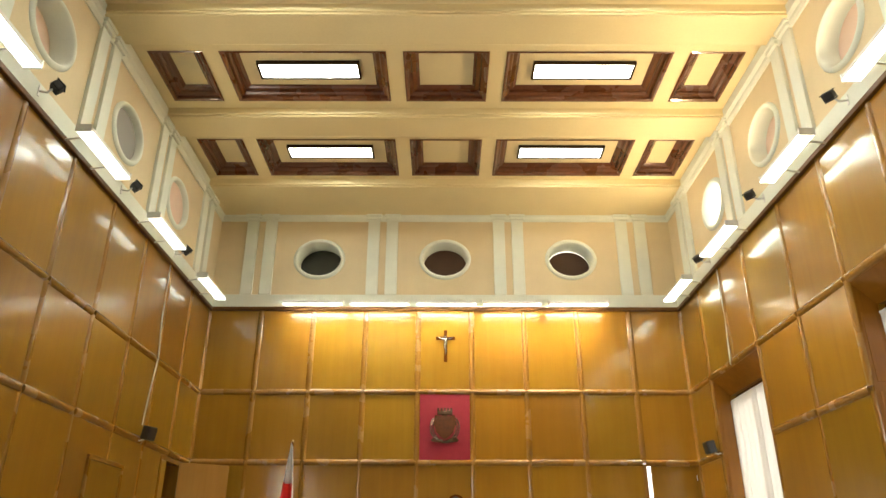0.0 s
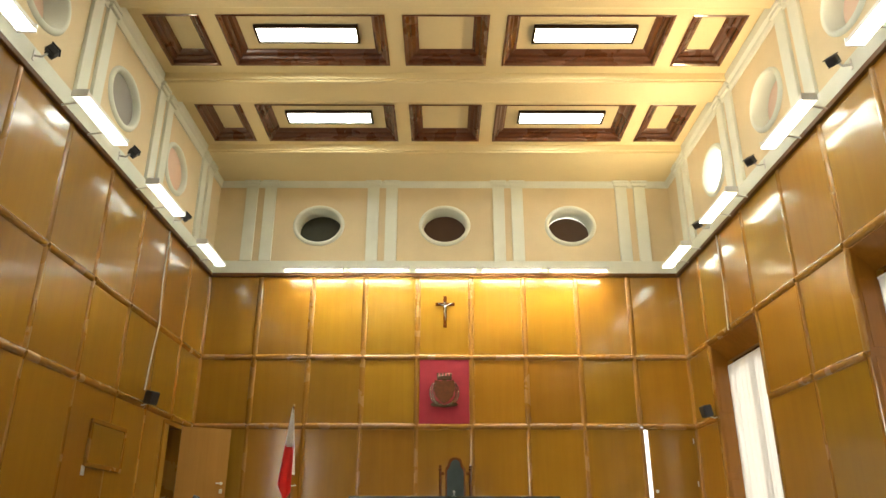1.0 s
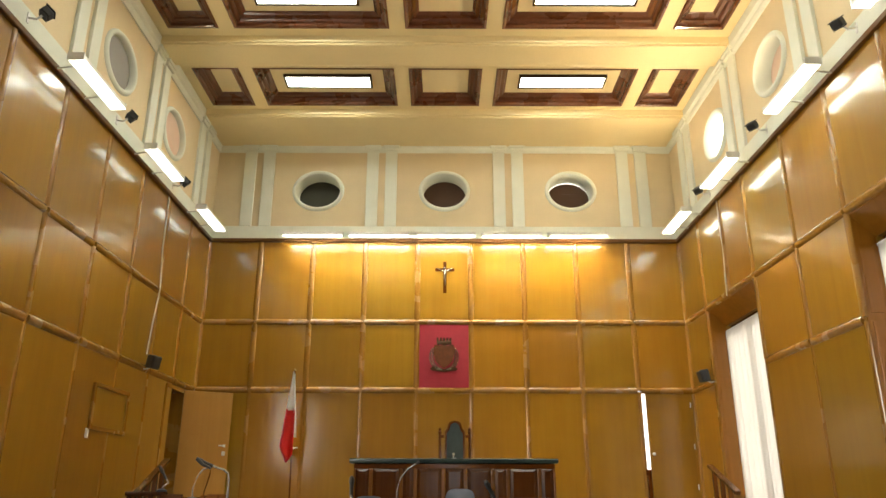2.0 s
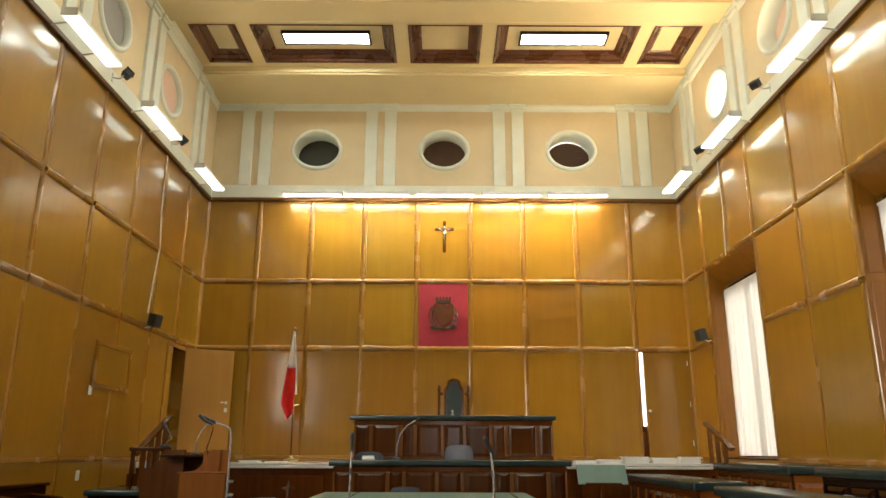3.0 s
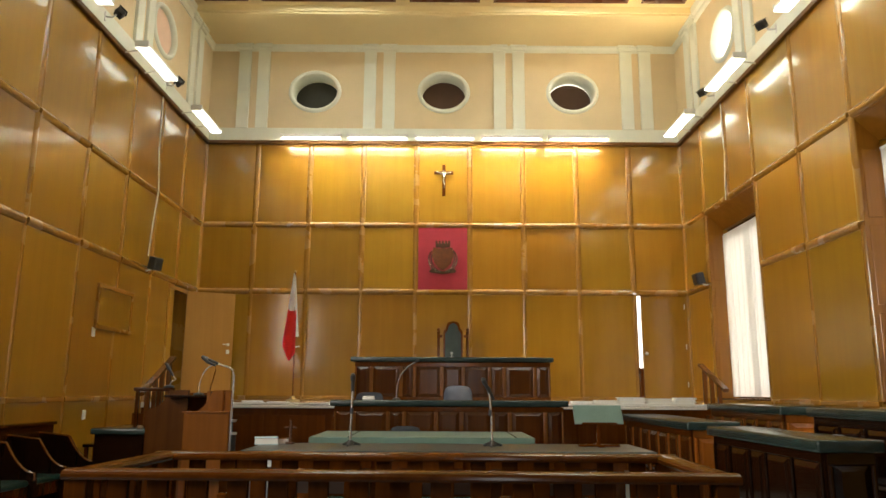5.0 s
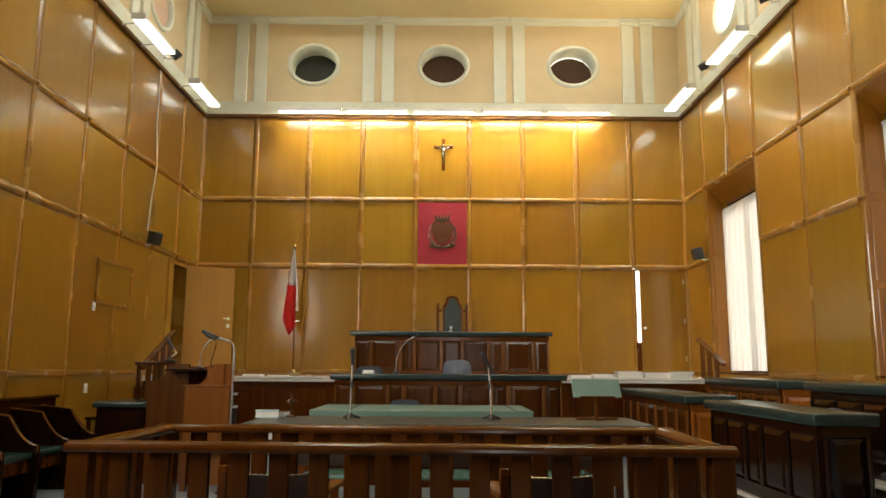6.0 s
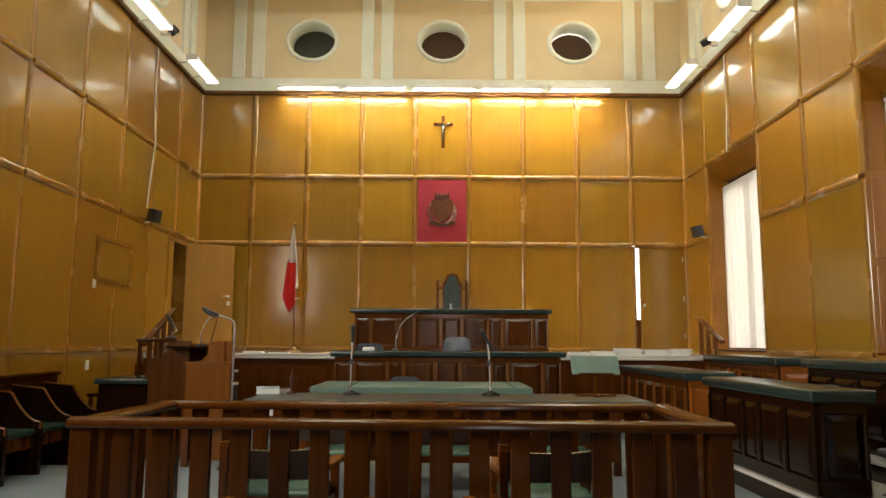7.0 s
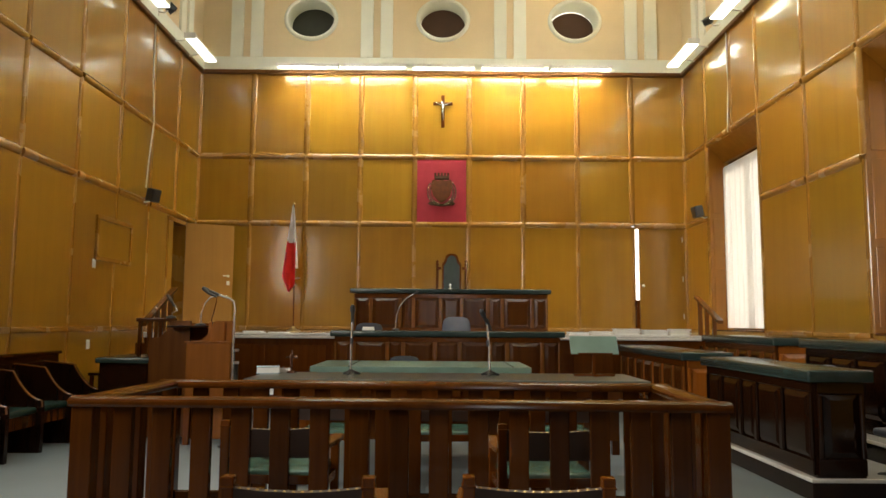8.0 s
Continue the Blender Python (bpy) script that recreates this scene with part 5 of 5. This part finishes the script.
part("base", lathe(bmesh.new(), [(0.0, 0), (0.13, 0), (0.13, 0.02), (0.03, 0.04), (0.0, 0.04)], 18), BLACK, mp)
part("pole", T([(0, 0, 0.03), (0, 0, 1.55), (-0.015, 0, 1.61), (-0.06, 0, 1.645), (-0.12, 0, 1.66), (-0.2, 0, 1.69)], 0.012, 8), CHROME, mp, "chrome pole with a bent neck")
part("head", T([(-0.18, 0, 1.685), (-0.30, 0, 1.73), (-0.31, 0, 1.735), (-0.37, 0, 1.76)], [0.015, 0.017, 0.026, 0.02], 10), BLACK, mp, "black microphone head")
part("second_head", T([(-0.20, -0.03, 1.66), (-0.29, -0.03, 1.70), (-0.34, -0.03, 1.745)], [0.013, 0.018, 0.022], 10), BLACK, mp, "black microphone head")
gooseneck(pose(-3.36, 9.2, 1.42), [(0.02, 0, 0), (0.03, 0, 0.06), (0.09, 0, 0.10), (0.05, 0, 0.16)], 0.01, 0.16)

br = thing("box_railing", pose(0, 0, 0), "low dark wooden railing with square balusters", "railing")
part("top_rail", B(-3.76, -3.28, 9.16, 9.25, 1.375, 1.42, bevel=0.008), DOCK_WOOD, br)
for k in range(4):
    part("baluster", B(-3.74 + 0.13 * k, -3.70 + 0.13 * k, 9.18, 9.225, 0.0, 1.376, bevel=0.004, seg=1), DOCK_WOOD, br)

# pews along the left wall
pew = thing("wall_pew", pose(0, 0, 0), "wooden wall pew with curved dividers and green leather seats, darkened for the dim corner", "pew")
part("back", B(-4.93, -4.86, 5.3, 9.5, 0.0, 0.96, bevel=0.008), DOCK_WOOD, pew)
part("cap_rail", B(-4.95, -4.83, 5.28, 9.52, 0.96, 1.0, bevel=0.01), DOCK_WOOD, pew)
part("seat_frame", B(-4.86, -4.24, 5.3, 9.5, 0.28, 0.41), DOCK_WOOD, pew, "brown seat frame")
prof = [(-4.86, 0.0), (-4.86, 0.88), (-4.50, 0.84)] + [(-4.50 + 0.32 * t, 0.54 + 0.30 * (1 - t) ** 1.9) for t in [k / 12 for k in range(1, 13)]] + [(-4.17, 0.47), (-4.17, 0.0)]
div = finish(S(prof, "y", -0.03, 0.03), "divider", PEW_WOOD_DIM)
edge = finish(T([(p[0], -0.022, p[1] + 0.003) for p in prof[1:-1]], 0.012, 6), "divider_edge", MAHOGANY_STILE)
seats = (5.33, 5.97, 6.61, 7.25, 7.89, 8.53, 9.19)
for y in seats:
    d = share("divider", div, pew, (0, y, 0))
    share("divider_edge", edge, d, (0, 0, 0))
for a_, b_ in zip(seats, seats[1:]):
    part("cushion", B(-4.85, -4.21, a_ + 0.035, b_ - 0.035, 0.41, 0.475, bevel=0.025), PEW_GREEN_DIM, pew, "green leather cushion")

sd = thing("small_desk", pose(0, 0, 0), "small dark desk with green leather top by the witness stand", "desk")
leather_top(sd, -4.06, -3.42, 8.75, 9.6, 0.88, 0.95)
part("body", B(-4.02, -3.46, 8.8, 9.55, 0.0, 0.88), DARK_WOOD, sd)
stl = thing("side_table", pose(-4.30, 9.95, 0), "small dark wooden side table by the panelled wall", "table")
part("tabletop", B(-0.32, 0.20, -0.16, 0.16, 0.66, 0.70, bevel=0.006), DARK_WOOD, stl)
for x in (-0.28, 0.16):
    for y in (-0.12, 0.12):
        part("leg", B(x - 0.02, x + 0.02, y - 0.02, y + 0.02, 0, 0.66), MAHOGANY, stl)
for x, y, r in ((-4.5, 10.5, -90), (-4.0, 10.2, 180), (-3.45, 10.3, 175)):
    c = copy_thing(ca, pose(x, y, 0, 0, 0, r))
    tagged(c, "dark wooden armchair with green leather by the small desk")

# cable of the stand microphone, and a slim metal bin behind it
ob = tagged(part("microphone_cable", T([(-2.52, 8.33, 1.67), (-2.53, 8.36, 1.60), (-2.58, 8.45, 1.50), (-2.65, 8.6, 1.42), (-2.68, 8.7, 1.345)], 0.006, 6), MAHOGANY), "thin brown microphone cable hanging to the witness stand", "cable")
bn = thing("pedestal_bin", pose(-2.86, 10.3, 0), "slim dark pedestal bin with bright metal rims", "bin")
part("body", lathe(bmesh.new(), [(0.0, 0), (0.10, 0.0), (0.10, 0.02), (0.075, 0.03), (0.075, 0.80), (0.0, 0.80)], 18), BLACK, bn)
part("rim", lathe(bmesh.new(), [(0.0, 0.80), (0.085, 0.80), (0.085, 0.83), (0.0, 0.83)], 18), STEEL, bn, "bright metal rim")
part("stem", lathe(bmesh.new(), [(0.0, 0.83), (0.03, 0.83), (0.03, 0.97), (0.0, 0.97)], 12), BLACK, bn)
part("tray", lathe(bmesh.new(), [(0.0, 0.97), (0.07, 0.97), (0.08, 1.0), (0.0, 1.0)], 18), STEEL, bn, "bright metal tray")
